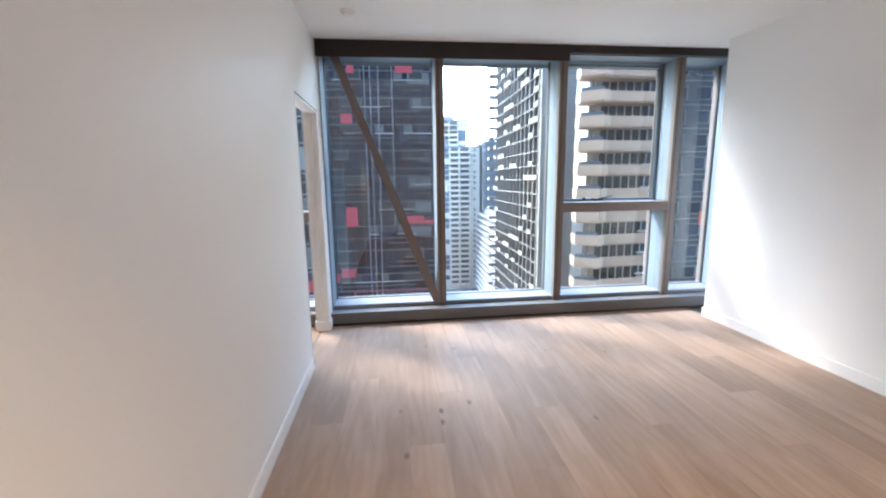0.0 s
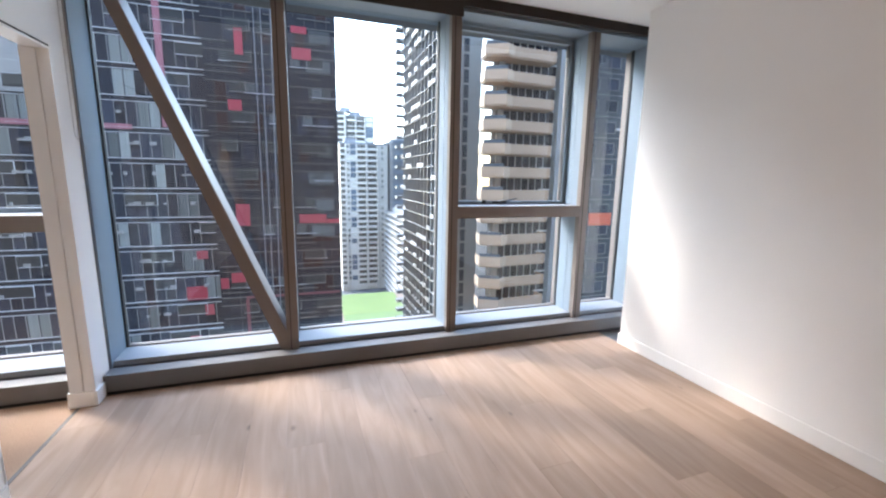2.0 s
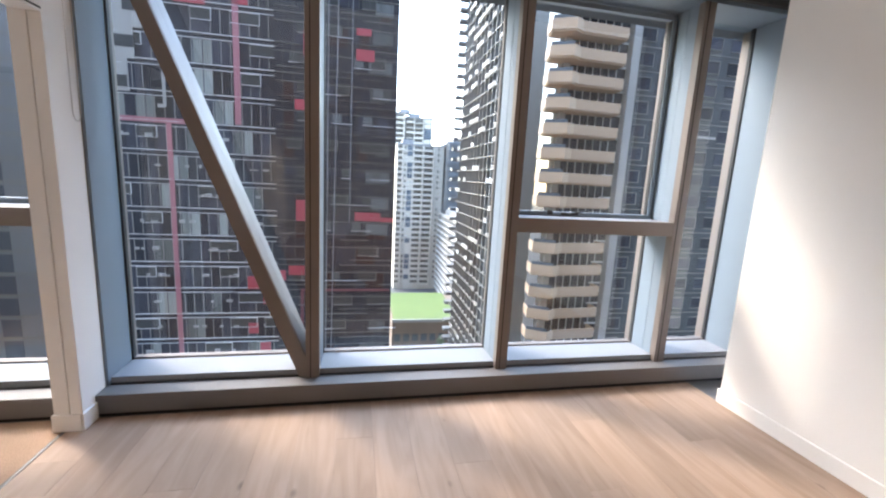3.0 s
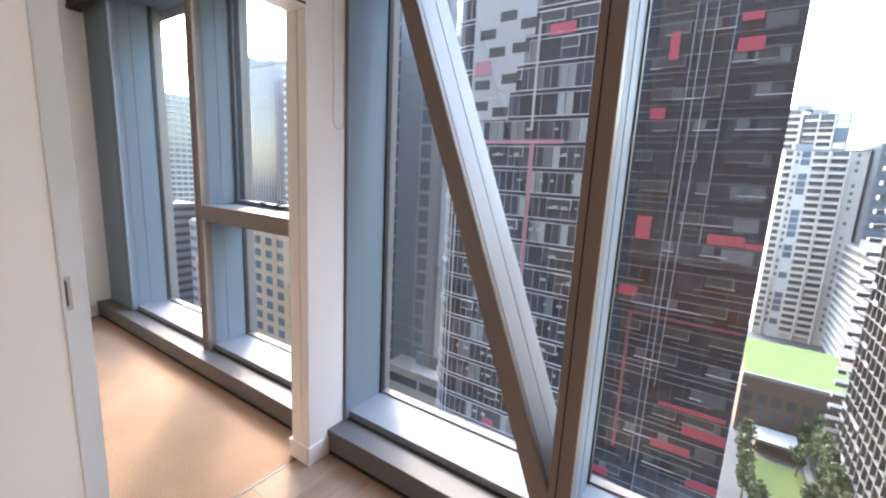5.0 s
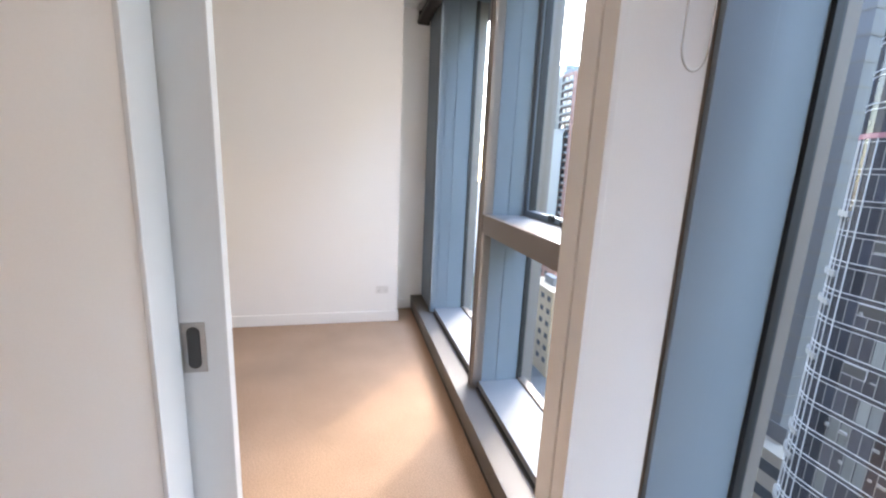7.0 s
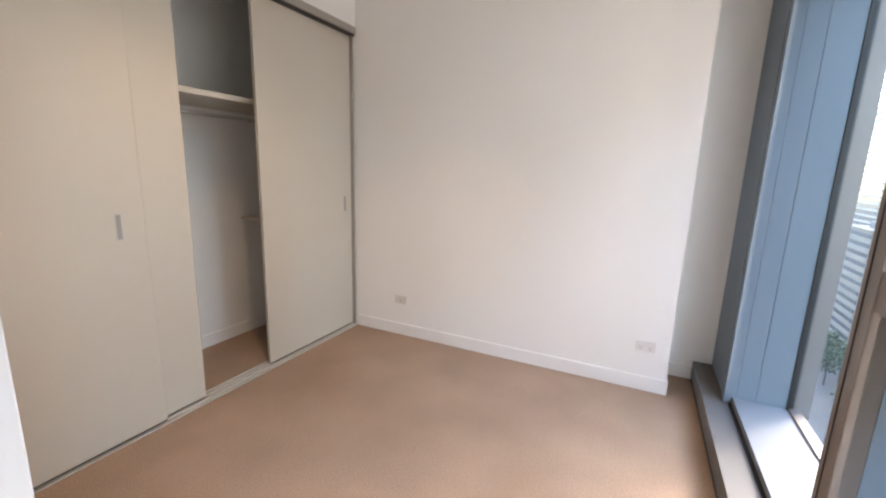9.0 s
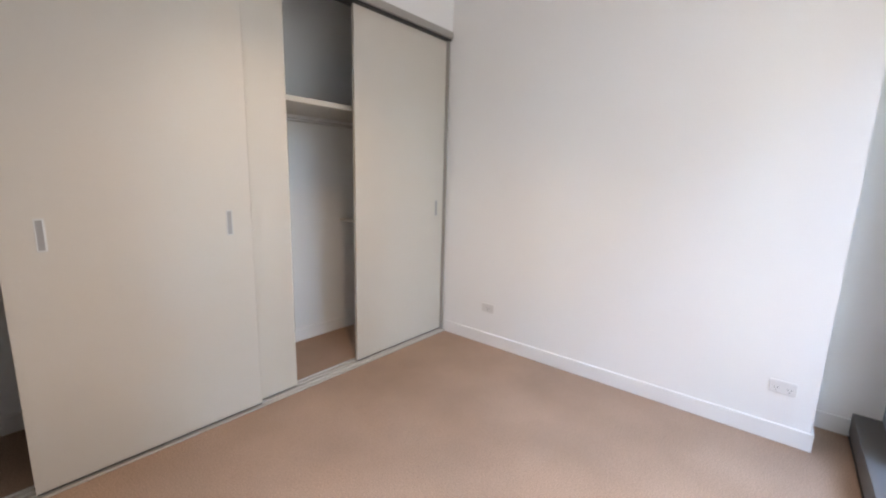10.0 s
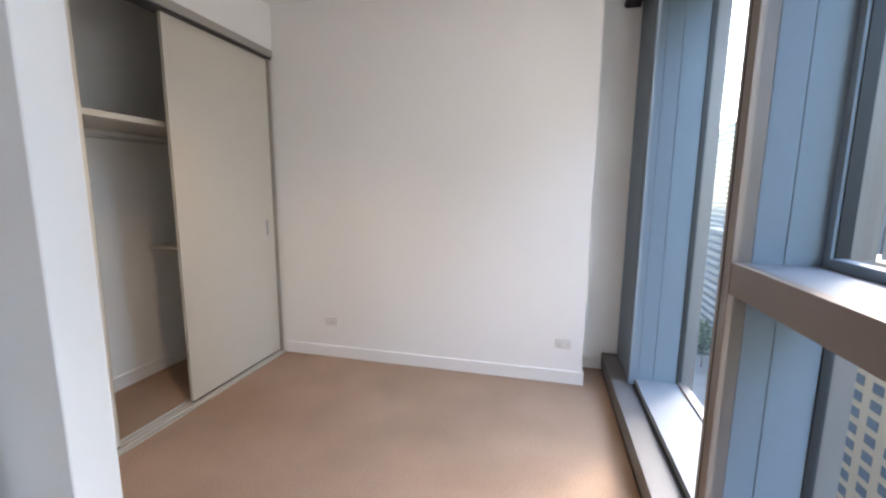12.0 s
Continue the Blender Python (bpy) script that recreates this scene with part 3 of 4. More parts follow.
def bead_chain(x, y, z_top, z_low, w):
    """A hanging loop of blind chain."""
    cu = bpy.data.curves.new("blind_chain", "CURVE")
    cu.dimensions, cu.bevel_depth, cu.bevel_resolution = "3D", 0.0022, 2
    sp = cu.splines.new("POLY")
    pts = [(x, y - w / 2, z_top)]
    n = 14
    for i in range(n + 1):
        a = math.pi + math.pi * i / n
        pts.append((x, y + w / 2 * math.cos(a), z_low + w / 2 + w / 2 * math.sin(a) * 1.6))
    pts.append((x, y + w / 2, z_top))
    sp.points.add(len(pts) - 1)
    for p, c in zip(sp.points, pts):
        p.co = (*c, 1)
    tmp = new("blind_chain", cu)
    dg = bpy.context.evaluated_depsgraph_get()
    me = bpy.data.meshes.new_from_object(tmp.evaluated_get(dg))
    bpy.data.objects.remove(tmp)
    me.materials.append(CHAIN)
    ob = new("blind_chain", me)
    return tagged(ob, "pale beaded blind chain hanging in a loop", "blind chain")


bead_chain(0.014, 0.060, CEIL - 0.03, 1.785, 0.070)


def power_point(m, switches, label):
    """A wall power point facing +x at the origin: plate, rocker switches and slanted slots."""
    ob = new("power_point")
    ob.empty_display_size = 0.05
    tagged(ob, label, "power point", "power points")
    w = 0.060
    plate = part("plate", box(0, 0.009, -w, w, -0.037, 0.037, 0.003), PLASTIC, ob)
    for cy in ((-0.030, 0.030) if switches == 2 else (0.0,)):
        rk = box(0.009, 0.012, cy - 0.007, cy + 0.007, 0.012, 0.027, 0.001)
        part("switch", rk, PLASTIC, ob)
        sl = bmesh.new()
        for dy, dz, ang in ((-0.008, -0.004, 30), (0.008, -0.004, -30), (0, -0.020, 0)):
            r = bmesh.ops.create_cube(sl, size=1)
            for v in r["verts"]:
                v.co = pose(0.0093, cy + dy, dz, ang) @ Vector((v.co.x * 0.0008, v.co.y * 0.0022, v.co.z * 0.010))
        part("socket_slot", sl, SLOT, ob)
    ob.matrix_world = ob.matrix_basis = m
    return ob


power_point(pose(RIGHT, -2.36, 0.290, 0, 0, 180), 2, "white double power point low on the living room wall")
power_point(pose(RIGHT, -2.60, 0.290, 0, 0, 180), 1, "white data plate low on the living room wall")
power_point(pose(FAR, -0.336, 0.325), 2, "white double power point near the bedroom window")
power_point(pose(FAR, -2.318, 0.330), 1, "white single outlet plate near the wardrobe")


def ceiling_fitting(x, y):
    ob = empty("smoke_alarm", x, y, CEIL, "small round white smoke alarm on the ceiling", "smoke alarm")
    bm = bmesh.new()
    add_cyl(bm, (x, y, CEIL - 0.012), (x, y, CEIL), 0.062, 0.062, 32)
    smooth_base = part("base", bm, PLASTIC, ob)
    bm = bmesh.new()
    add_cyl(bm, (x, y, CEIL - 0.034), (x, y, CEIL - 0.012), 0.040, 0.054, 32)
    part("cover", bm, PLASTIC, ob)


ceiling_fitting(0.405, -0.72)


def downlight(x, y):
    ob = empty("downlight", x, y, CEIL, "round white recessed ceiling downlight, switched on", "downlight", group="ceiling downlights")
    bm = bmesh.new()
    n = 32
    rings = []
    for r, z in ((0.050, CEIL - 0.001), (0.050, CEIL - 0.006), (0.038, CEIL - 0.007), (0.036, CEIL - 0.001)):
        rings.append([bm.verts.new((x + r * math.cos(2 * math.pi * i / n), y + r * math.sin(2 * math.pi * i / n), z)) for i in range(n)])
    for a, b in zip(rings, rings[1:]):
        for i in range(n):
            bm.faces.new((a[i], a[(i + 1) % n], b[(i + 1) % n], b[i]))
    part("trim_ring", bm, PLASTIC, ob)


for lx, ly, watts in DOWNLIGHTS:
    downlight(lx, ly)

# ---------------------------------------------------------------- wardrobe
ward = empty("wardrobe", -1.5, WARD, 0, "built-in off-white wardrobe with three sliding doors, partly open", "wardrobe")
part("top_fascia", box(FAR + 0.002, -WALL_T - 0.002, WARD - 0.105, WARD + 0.020, 2.575, 2.63, 0.002), FASCIA, ward, "grey aluminium head fascia")
part("head_track", box(FAR + 0.002, -WALL_T - 0.002, WARD - 0.100, WARD + 0.005, 2.562, 2.575), SLOT, ward)
for ya, yb, za in ((WARD - 0.112, WARD + 0.022, 0.003), (WARD + 0.016, WARD + 0.022, 0.008), (WARD - 0.024, WARD - 0.018, 0.012), (WARD - 0.064, WARD - 0.058, 0.012), (WARD - 0.106, WARD - 0.100, 0.012)):
    part("floor_track", box(FAR + 0.002, -WALL_T - 0.002, ya, yb, 0.0, za, 0.001), TRACK, ward, "pale aluminium floor track")
part("end_channel", box(FAR + 0.014, FAR + 0.022, WARD - 0.105, WARD - 0.005, 0.012, 2.575), FASCIA, ward, "grey aluminium side channel")


def sliding_door(x0, x1, y1, handles):
    d = part("door", box(x0, x1, y1 - 0.020, y1, 0.020, 2.566, 0.0015), LAMINATE, ward, "off-white laminate sliding door")
    for xe in (x0, x1 - 0.003):
        part("door_edge", box(xe - 0.0005, xe + 0.0035, y1 - 0.022, y1 + 0.0015, 0.020, 2.566), LAMINATE, d, "slim aluminium door edge")
    # dark strip fills the gap below the door to draw its shade
    part("bottom_shade_strip", box(x0 + 0.002, x1 - 0.002, y1 - 0.016, y1 - 0.003, 0.0125, 0.0195), SLOT, d, "dark strip painted as the shade in the gap under the door")
    for hx in handles:
        hb = box(hx - 0.017, hx + 0.017, y1, y1 + 0.0025, 1.090, 1.230, 0.001)
        h = part("handle", hb, ALU, d, "recessed satin metal handle")
        part("finger_slot", box(hx - 0.010, hx + 0.012, y1 + 0.0026, y1 + 0.003, 1.097, 1.223), WHITE_PANEL, h)


sliding_door(-1.292, -0.276, WARD + 0.002, (-1.166, -0.409))
sliding_door(-1.552, -0.53, WARD - 0.036, ())
sliding_door(FAR + 0.022, -2.066, WARD - 0.036, (-2.953,))
part("shelf", box(FAR + 0.002, -WALL_T - 0.002, WARD_BACK + 0.002, -2.97, 1.892, 1.926, 0.001), LAMINATE, ward, "off-white laminate shelf")
part("low_shelf", box(FAR + 0.002, -2.44, WARD_BACK + 0.002, -3.16, 1.020, 1.040, 0.001), LAMINATE, ward, "low off-white laminate shelf")
rail = bmesh.new()
add_cyl(rail, (FAR + 0.003, -3.17, 1.805), (-WALL_T - 0.003, -3.17, 1.805), 0.0125, 0.0125, 16)
part("hanging_rail", rail, ALU, ward, "round metal hanging rail")
part("side_divider", box(-1.0, -0.982, WARD_BACK + 0.014, -2.97, 0.0, 1.892), LAMINATE, ward)

# ---------------------------------------------------------------- outdoors
GROUND = -62.0
setting("ground", box(-1800, 1800, -1800, 1800, GROUND - 1, GROUND), ASPHALT, "grey city streets far below", "ground")

OWN_PANEL = material("grey_facade_cladding", (0.100, 0.102, 0.108), 0.5, vary=0.15, scale=0.3)
own = empty("own_apartment_building", 0, -12, GROUND, "grey panelled apartment building around the rooms", "building", "structure")
part("lower_storeys", box(-260, 260, -24, 0.55, GROUND, -0.32), OWN_PANEL, own)
part("upper_storeys", box(-260, 260, -24, 0.55, CEIL + 0.32, 75), OWN_PANEL, own)
part("side_rooms", box(-260, WEST - 0.32, -24, 0.55, -0.31, CEIL + 0.31), OWN_PANEL, own)
part("side_rooms", box(EAST + 0.32, 260, -24, 0.55, -0.31, CEIL + 0.31), OWN_PANEL, own)
part("back_rooms", box(WEST - 0.31, EAST + 0.31, -24, BACK - 0.22, -0.31, CEIL + 0.31), OWN_PANEL, own)


def tower(name, x, y, label, category="tower"):
    return empty(name, x, y, GROUND, label, category)


def clump_tree(x, y, z, h, r, seed):
    rnd = random.Random(seed)
    t = empty("tree", x, y, z, "leafy green street tree far below", "tree", group="park trees")
    tr = bmesh.new()
    add_cyl(tr, (x, y, z), (x, y, z + h * 0.55), 0.22, 0.10, 8)
    for i in range(4):
        a = rnd.uniform(0, 6.28)
        add_cyl(tr, (x, y, z + h * 0.4), (x + r * 0.6 * math.cos(a), y + r * 0.6 * math.sin(a), z + h * rnd.uniform(0.6, 0.8)), 0.09, 0.03, 6)
    part("trunk", tr, BARK, t)
    verts, faces = [], []
    for i in range(420):
        a, u, q = rnd.uniform(0, 6.28), rnd.uniform(-1, 1), rnd.random() ** 0.4
        lump = 0.75 + 0.35 * math.sin(3 * a + seed) * math.cos(2 * u + seed)
        c = Vector((x + r * q * lump * math.cos(a) * math.sqrt(1 - u * u), y + r * q * lump * math.sin(a) * math.sqrt(1 - u * u), z + h * 0.68 + h * 0.34 * q * u))
        d1 = Vector((rnd.uniform(-1, 1), rnd.uniform(-1, 1), rnd.uniform(-1, 1))).normalized() * 0.45
        d2 = d1.cross(Vector((rnd.uniform(-1, 1), rnd.uniform(-1, 1), rnd.uniform(-1, 1)))).normalized() * 0.32
        n = len(verts)
        verts += [tuple(c - d1), tuple(c + d2), tuple(c + d1), tuple(c - d2)]
        faces.append((n, n + 1, n + 2, n + 3))
    me = bpy.data.meshes.new("crown")
    me.from_pydata(verts, [], faces)
    me.materials.append(LEAF)
    cr = new("crown", me)
    cr.parent = t
    cr.matrix_parent_inverse = t.matrix_world.inverted()
    tagged(cr, kind="stuff")


# black glass tower with pink panels, right across the street
TY, FH = 47.0, 3.05
dark = tower("black_glass_tower", -10, TY, "black glass apartment tower with pink panels and white lines")
TOP = 42.0
wing_pts = [(-8.0, TY + 0.4), (-8.0, TY + 22), (-33.0, TY + 22)]
arc = []
for i in range(9):
    a = math.pi * (1.0 + 0.5 * i / 8)
    arc.append((-28.6 + 4.2 * math.cos(a), TY + 4.6 + 4.2 * math.sin(a)))
wing_pts += [(-32.8, TY + 20)] + arc
wing_pts = [p for i, p in enumerate(wing_pts) if i != 2]
bmw = prism(wing_pts, GROUND, TOP)
bmesh.ops.recalc_face_normals(bmw, faces=bmw.faces)
part("wing_body", bmw, TOWER_GLASS, dark, "dark reflective glass wing with a rounded corner")
part("main_body", box(-8.0, 5.25, TY, TY + 22, GROUND, TOP), TOWER_GLASS, dark, "black reflective glass body")
rnd = random.Random(7)
z0s = [6.05 + FH * k for k in range(-15, 9)]
arc_line = arc[::-1]


def ribbon(points, z0, z1, out, depth):
    """A thin band that follows a line of plan points, standing off it by out."""
    bm = bmesh.new()
    cols = []
    for i, (px, py) in enumerate(points):
        a, b = points[max(i - 1, 0)], points[min(i + 1, len(points) - 1)]
        d = Vector((b[0] - a[0], b[1] - a[1])).normalized()
        nx, ny = d.y, -d.x
        if ny > 0 and abs(ny) > 0.3:
            nx, ny = -nx, -ny
        if abs(ny) <= 0.3 and nx > 0:
            nx, ny = -nx, -ny
        cols.append([bm.verts.new((px + nx * o, py + ny * o, z)) for o, z in ((out, z0), (out + depth, z0), (out + depth, z1), (out, z1))])
    for a, b in zip(cols, cols[1:]):
        for i in range(4):
            j = (i + 1) % 4
            bm.faces.new((a[i], b[i], b[j], a[j]))
    bm.faces.new(cols[0])
    bm.faces.new(cols[-1][::-1])
    bmesh.ops.recalc_face_normals(bm, faces=bm.faces)
    return bm


wing_line = [(-8.0, TY + 0.4), (-18.0, TY + 0.4)] + arc_line + [(-32.8, TY + 12)]
for z in z0s:
    part("floor_band", ribbon(wing_line, z - 0.035, z + 0.04, 0.0, 0.10), WHITE_LINE, dark, "thin pale floor line")
    part("floor_band", ribbon(wing_line, z - 0.54, z - 0.485, 0.0, 0.08), WHITE_LINE, dark, "thin pale floor line")
    part("floor_band", box(-8.0, 5.25, TY - 0.06, TY + 0.02, z - 1.02, z - 0.96), CONCRETE, dark, "thin grey floor line")
rows = []
x = -28.6
while x < -8.2:
    for z in z0s:
        if rnd.random() < 0.86:
            rows.append((x - 0.024, x + 0.024, TY + 0.34, TY + 0.41, z - FH + 0.06, z - 0.55))
    x += 0.95
tagged(part("pale_mullions", boxes(rows), WHITE_PANEL, dark, "thin pale vertical glazing bars"), kind="stuff")
rows = []
x = -7.2
while x < 5.2:
    for z in z0s:
        if rnd.random() < 0.7:
            rows.append((x - 0.025, x + 0.025, TY - 0.05, TY + 0.01, z - FH, z))
    x += 1.15
tagged(part("dark_mullions", boxes(rows), DARK_FIN, dark, "thin dark grey vertical glazing bars"), kind="stuff")
# single panes, each a little different in depth and tone
rows = []
for z in z0s:
    x = -28.6
    while x < -9.0:
        if rnd.random() < 0.8:
            rows.append((x + 0.02, x + 0.93, TY + 0.38 - rnd.uniform(0, 0.006), TY + 0.42, z - FH + 0.08, z - 0.57))
        x += 0.95
    x = -7.2
    while x < 4.2:
        if rnd.random() < 0.7:
            rows.append((x + 0.03, x + 1.12, TY - 0.002 - rnd.uniform(0, 0.006), TY + 0.02, z - FH + rnd.choice((0.03, 1.2)), z - 1.03))
        x += 1.15
tagged(part("glass_panes", boxes(rows), TOWER_PANE, dark, "dark glass panes"), kind="stuff")
# framed balcony openings, their inner shade drawn as dark boxes, and curtained windows
frames, wing_shade, curtains, dim = [], [], [], []
for k, z in enumerate(z0s):
    x = -27.6 + (k % 2) * 1.9
    while x < -9.5:
        w = rnd.choice((1.9, 2.85, 2.85))
        if rnd.random() < 0.42:
            za, zb = z - 1.72, z - 0.58
            wing_shade.append((x, x + w, TY + 0.33, TY + 0.385, za, zb))
            for r in ((x - 0.03, x + w + 0.03, zb - 0.045, zb), (x - 0.03, x + w + 0.03, za - 0.05, za), (x + w, x + w + 0.045, za, zb)):
                frames.append((r[0], r[1], TY + 0.28, TY + 0.40, r[2], r[3]))
        elif rnd.random() < 0.75:
            for i in range(2):
                if rnd.random() < 0.85:
                    curtains.append((x + 0.1 + i * 0.95, x + 0.95 + i * 0.95, TY + 0.36, TY + 0.395, z - FH + 0.1, z - 0.6))
        x += w + rnd.choice((0.95, 1.9, 2.85))
for k, z in enumerate(z0s):
    x = -6.6 + (k % 3) * 1.1
    while x < 3.0:
        if rnd.random() < 0.45:
            frames.append((x, x + rnd.choice((1.15, 2.3, 3.45)), TY - 0.09, TY - 0.01, z - 2.05, z - 1.99))
            dim.append((x + 0.1, x + 1.1, TY - 0.03, TY + 0.01, z - 1.9, z - 1.05))
        x += 3.45
lines, shade = [], []
for k, z in enumerate(z0s):
    for zz, chance in ((z - 0.12, 0.8), (z - 2.55, 0.7)):
        x = -7.9
        while x < 4.6:
            x1 = min(5.2, x + rnd.choice((2.3, 3.45, 5.75, 8.05)))
            if rnd.random() < chance:
                lines.append((x, x1, TY - 0.08, TY, zz, zz + rnd.choice((0.035, 0.055))))
            x = x1 + rnd.choice((0.0, 1.15))
    for i in range(3):
        if rnd.random() < 0.42:
            x = -6.9 + 4.0 * i + rnd.choice((0.0, 1.15))
            w = rnd.choice((1.6, 2.3, 3.0))
            # near-black sheet on the facade in place of a balcony's inner shade
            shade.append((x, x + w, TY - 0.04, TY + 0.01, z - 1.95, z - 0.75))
            lines += [(x, x + w, TY - 0.14, TY - 0.04, z - 2.02, z - 1.94), (x + w - 0.06, x + w, TY - 0.13, TY - 0.04, z - 1.94, z - 0.80)]
    if rnd.random() < 0.55:
        dim.append((3.0 - rnd.uniform(0, 1.2), 4.6, TY - 0.025, TY + 0.01, z - 2.4, z - 1.15))
tagged(part("facade_lines", boxes(lines), CONCRETE, dark, "thin pale broken floor lines and frame edges"), kind="stuff")
tagged(part("opening_shade_panels", boxes(shade), SLOT, dark, "dark panels painted as the shade in balcony openings"), kind="stuff")
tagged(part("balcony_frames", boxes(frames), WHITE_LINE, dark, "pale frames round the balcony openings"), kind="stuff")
tagged(part("opening_shade_panels", boxes(wing_shade), SLOT, dark, "dark panels painted as the shade in balcony openings"), kind="stuff")
tagged(part("curtained_panes", boxes(curtains), BLIND_PANE, dark, "curtained window panes"), kind="stuff")
tagged(part("curtained_panes", boxes(dim), DIM_PANE, dark, "grey window panes with drawn curtains"), kind="stuff")
clutter = []
for i in range(150):
    z = rnd.choice(z0s[:17])
    x = rnd.uniform(-28, -9)
    clutter.append((x, x + rnd.uniform(0.2, 0.7), TY + rnd.uniform(0.15, 0.3), TY + 0.36, z - 1.70, z - 1.70 + rnd.uniform(0.15, 0.4)))
tagged(part("balcony_clutter", boxes(clutter), WHITE_PANEL, dark, "pale furniture and washing on balconies"), kind="stuff")
brown = []
for z in z0s:
    for i in range(10):
        if rnd.random() < 0.16:
            x = -7.15 + 1.15 * i
            brown.append((x + 0.03, x + 1.07, TY - 0.012, TY + 0.012, z - FH + 0.05, z - 1.05))
tagged(part("brown_panes", boxes(brown), BROWN_PANE, dark, "brown tinted window panes"), kind="stuff")
for x0, x1, z0, z1 in ((-2.9, -3.2, 40, -30), (-2.2, -2.6, 40, -34), (-1.0, -1.9, 40, -20), (0.3, 0.1, 40, -4)):
    rb = bmesh.new()
    add_cyl(rb, (x0, TY - 0.6, z0), (x1, TY - 0.5, z1), 0.036, 0.036, 6)
    part("access_rope", rb, ROPE, dark, "pale hanging access rope")
# rounded corner: pale ledges and window bars
for z in z0s[:17]:
    part("corner_ledge", ribbon(arc_line[2:7], z - 1.7, z - 1.1, 0.1, 0.25), WHITE_PANEL if rnd.random() < 0.35 else WHITE_LINE, dark, "pale ledge on the rounded corner") if rnd.random() < 0.45 else None
bars = []
for (px, py) in arc_line[1:]:
    bars.append((px - 0.05, px + 0.05, py - 0.08, py + 0.05, GROUND + 10, 6.0))
tagged(part("corner_bars", boxes(bars), WHITE_LINE, dark, "pale glazing bars at the rounded corner"), kind="stuff")


def pink(x, z, w, h, y, mat=PINK):
    part("pink_panel", box(x - w / 2, x + w / 2, y - 0.10, y - 0.02, z - h / 2, z + h / 2), mat, dark, "pink facade panel")


for x, z, w, h in ((-4.6, 15.2, 0.8, 2.6), (1.6, 14.6, 2.0, 1.2), (1.4, 17.0, 1.6, 0.7), (-5.3, 8.8, 1.3, 1.1), (-5.2, -2.9, 1.4, 2.4), (2.2, -3.4, 3.0, 1.0), (4.5, -3.7, 1.5, 0.5),
                   (-5.9, -10.0, 1.8, 1.1), (3.2, -24.1, 3.9, 1.1), (0.4, -26.7, 3.8, 0.9), (1.8, -21.9, 6.2, 0.45), (-6.5, -32.8, 2.0, 0.9), (3.8, -29.9, 2.9, 0.9), (-7.5, -10.6, 0.8, 1.2)):
    pink(x, z, w, h, TY)
for x, z, w, h in ((-10.4, -11.6, 2.0, 1.5), (-10.9, -17.2, 1.1, 1.3), (-9.6, -7.3, 1.1, 0.9), (-9.3, -13.6, 0.9, 1.2), (-9.6, -19.5, 1.2, 1.0), (-8.8, -25.6, 0.9, 1.0), (-16.2, -35.5, 2.6, 1.2), (-11.4, 18.9, 1.5, 1.0), (-22.0, -33.0, 1.6, 1.0)):
    pink(x, z, w, h, TY + 0.4)
pink(-0.2, -12.4, 10.4, 0.26, TY, BRICK_PINK)
pink(-5.3, -20.8, 0.34, 16.4, TY, BRICK_PINK)
pink(-18.8, -7.5, 0.50, 27.0, TY + 0.4, PINK_PALE)
pink(-11.9, 13.2, 0.62, 14.0, TY + 0.4, PINK_PALE)
pink(-20.0, 6.1, 10.2, 0.50, TY + 0.4, PINK_PALE)
part("pink_panel", ribbon([(-24.9, TY + 0.4)] + arc_line, 5.85, 6.35, 0.02, 0.1), PINK_PALE, dark, "pale pink facade band")
# white upper storeys of the wing
for x0, x1, z0, z1 in ((-27.9, -22.3, 8.8, 12.0), (-27.9, -21.6, 12.0, 15.0), (-27.9, -20.8, 15.0, 18.4), (-27.9, -19.6, 18.4, 24.0), (-19.2, -18.9, 7.5, 20.0)):
    part("white_panel", box(x0, x1, TY + 0.28, TY + 0.40, z0, z1), WHITE_PANEL, dark, "white facade panels with dark slots")
for x0, z0 in ((-27.5, 10.0), (-24.6, 9.2), (-23.6, 13.1), (-27.4, 12.6), (-25.6, 16.4), (-22.4, 16.6), (-27.0, 18.6), (-24.3, 20.4), (-21.5, 19.2)):
    part("slot_window", box(x0, x0 + 2.2, TY + 0.26, TY + 0.30, z0, z0 + 1.15), SLOT, dark, "dark slot window")
pink(-26.3, 15.2, 2.4, 1.7, TY + 0.30, PINK_PALE)
pink(-16.3, 18.6, 3.0, 1.2, TY + 0.4, PINK)


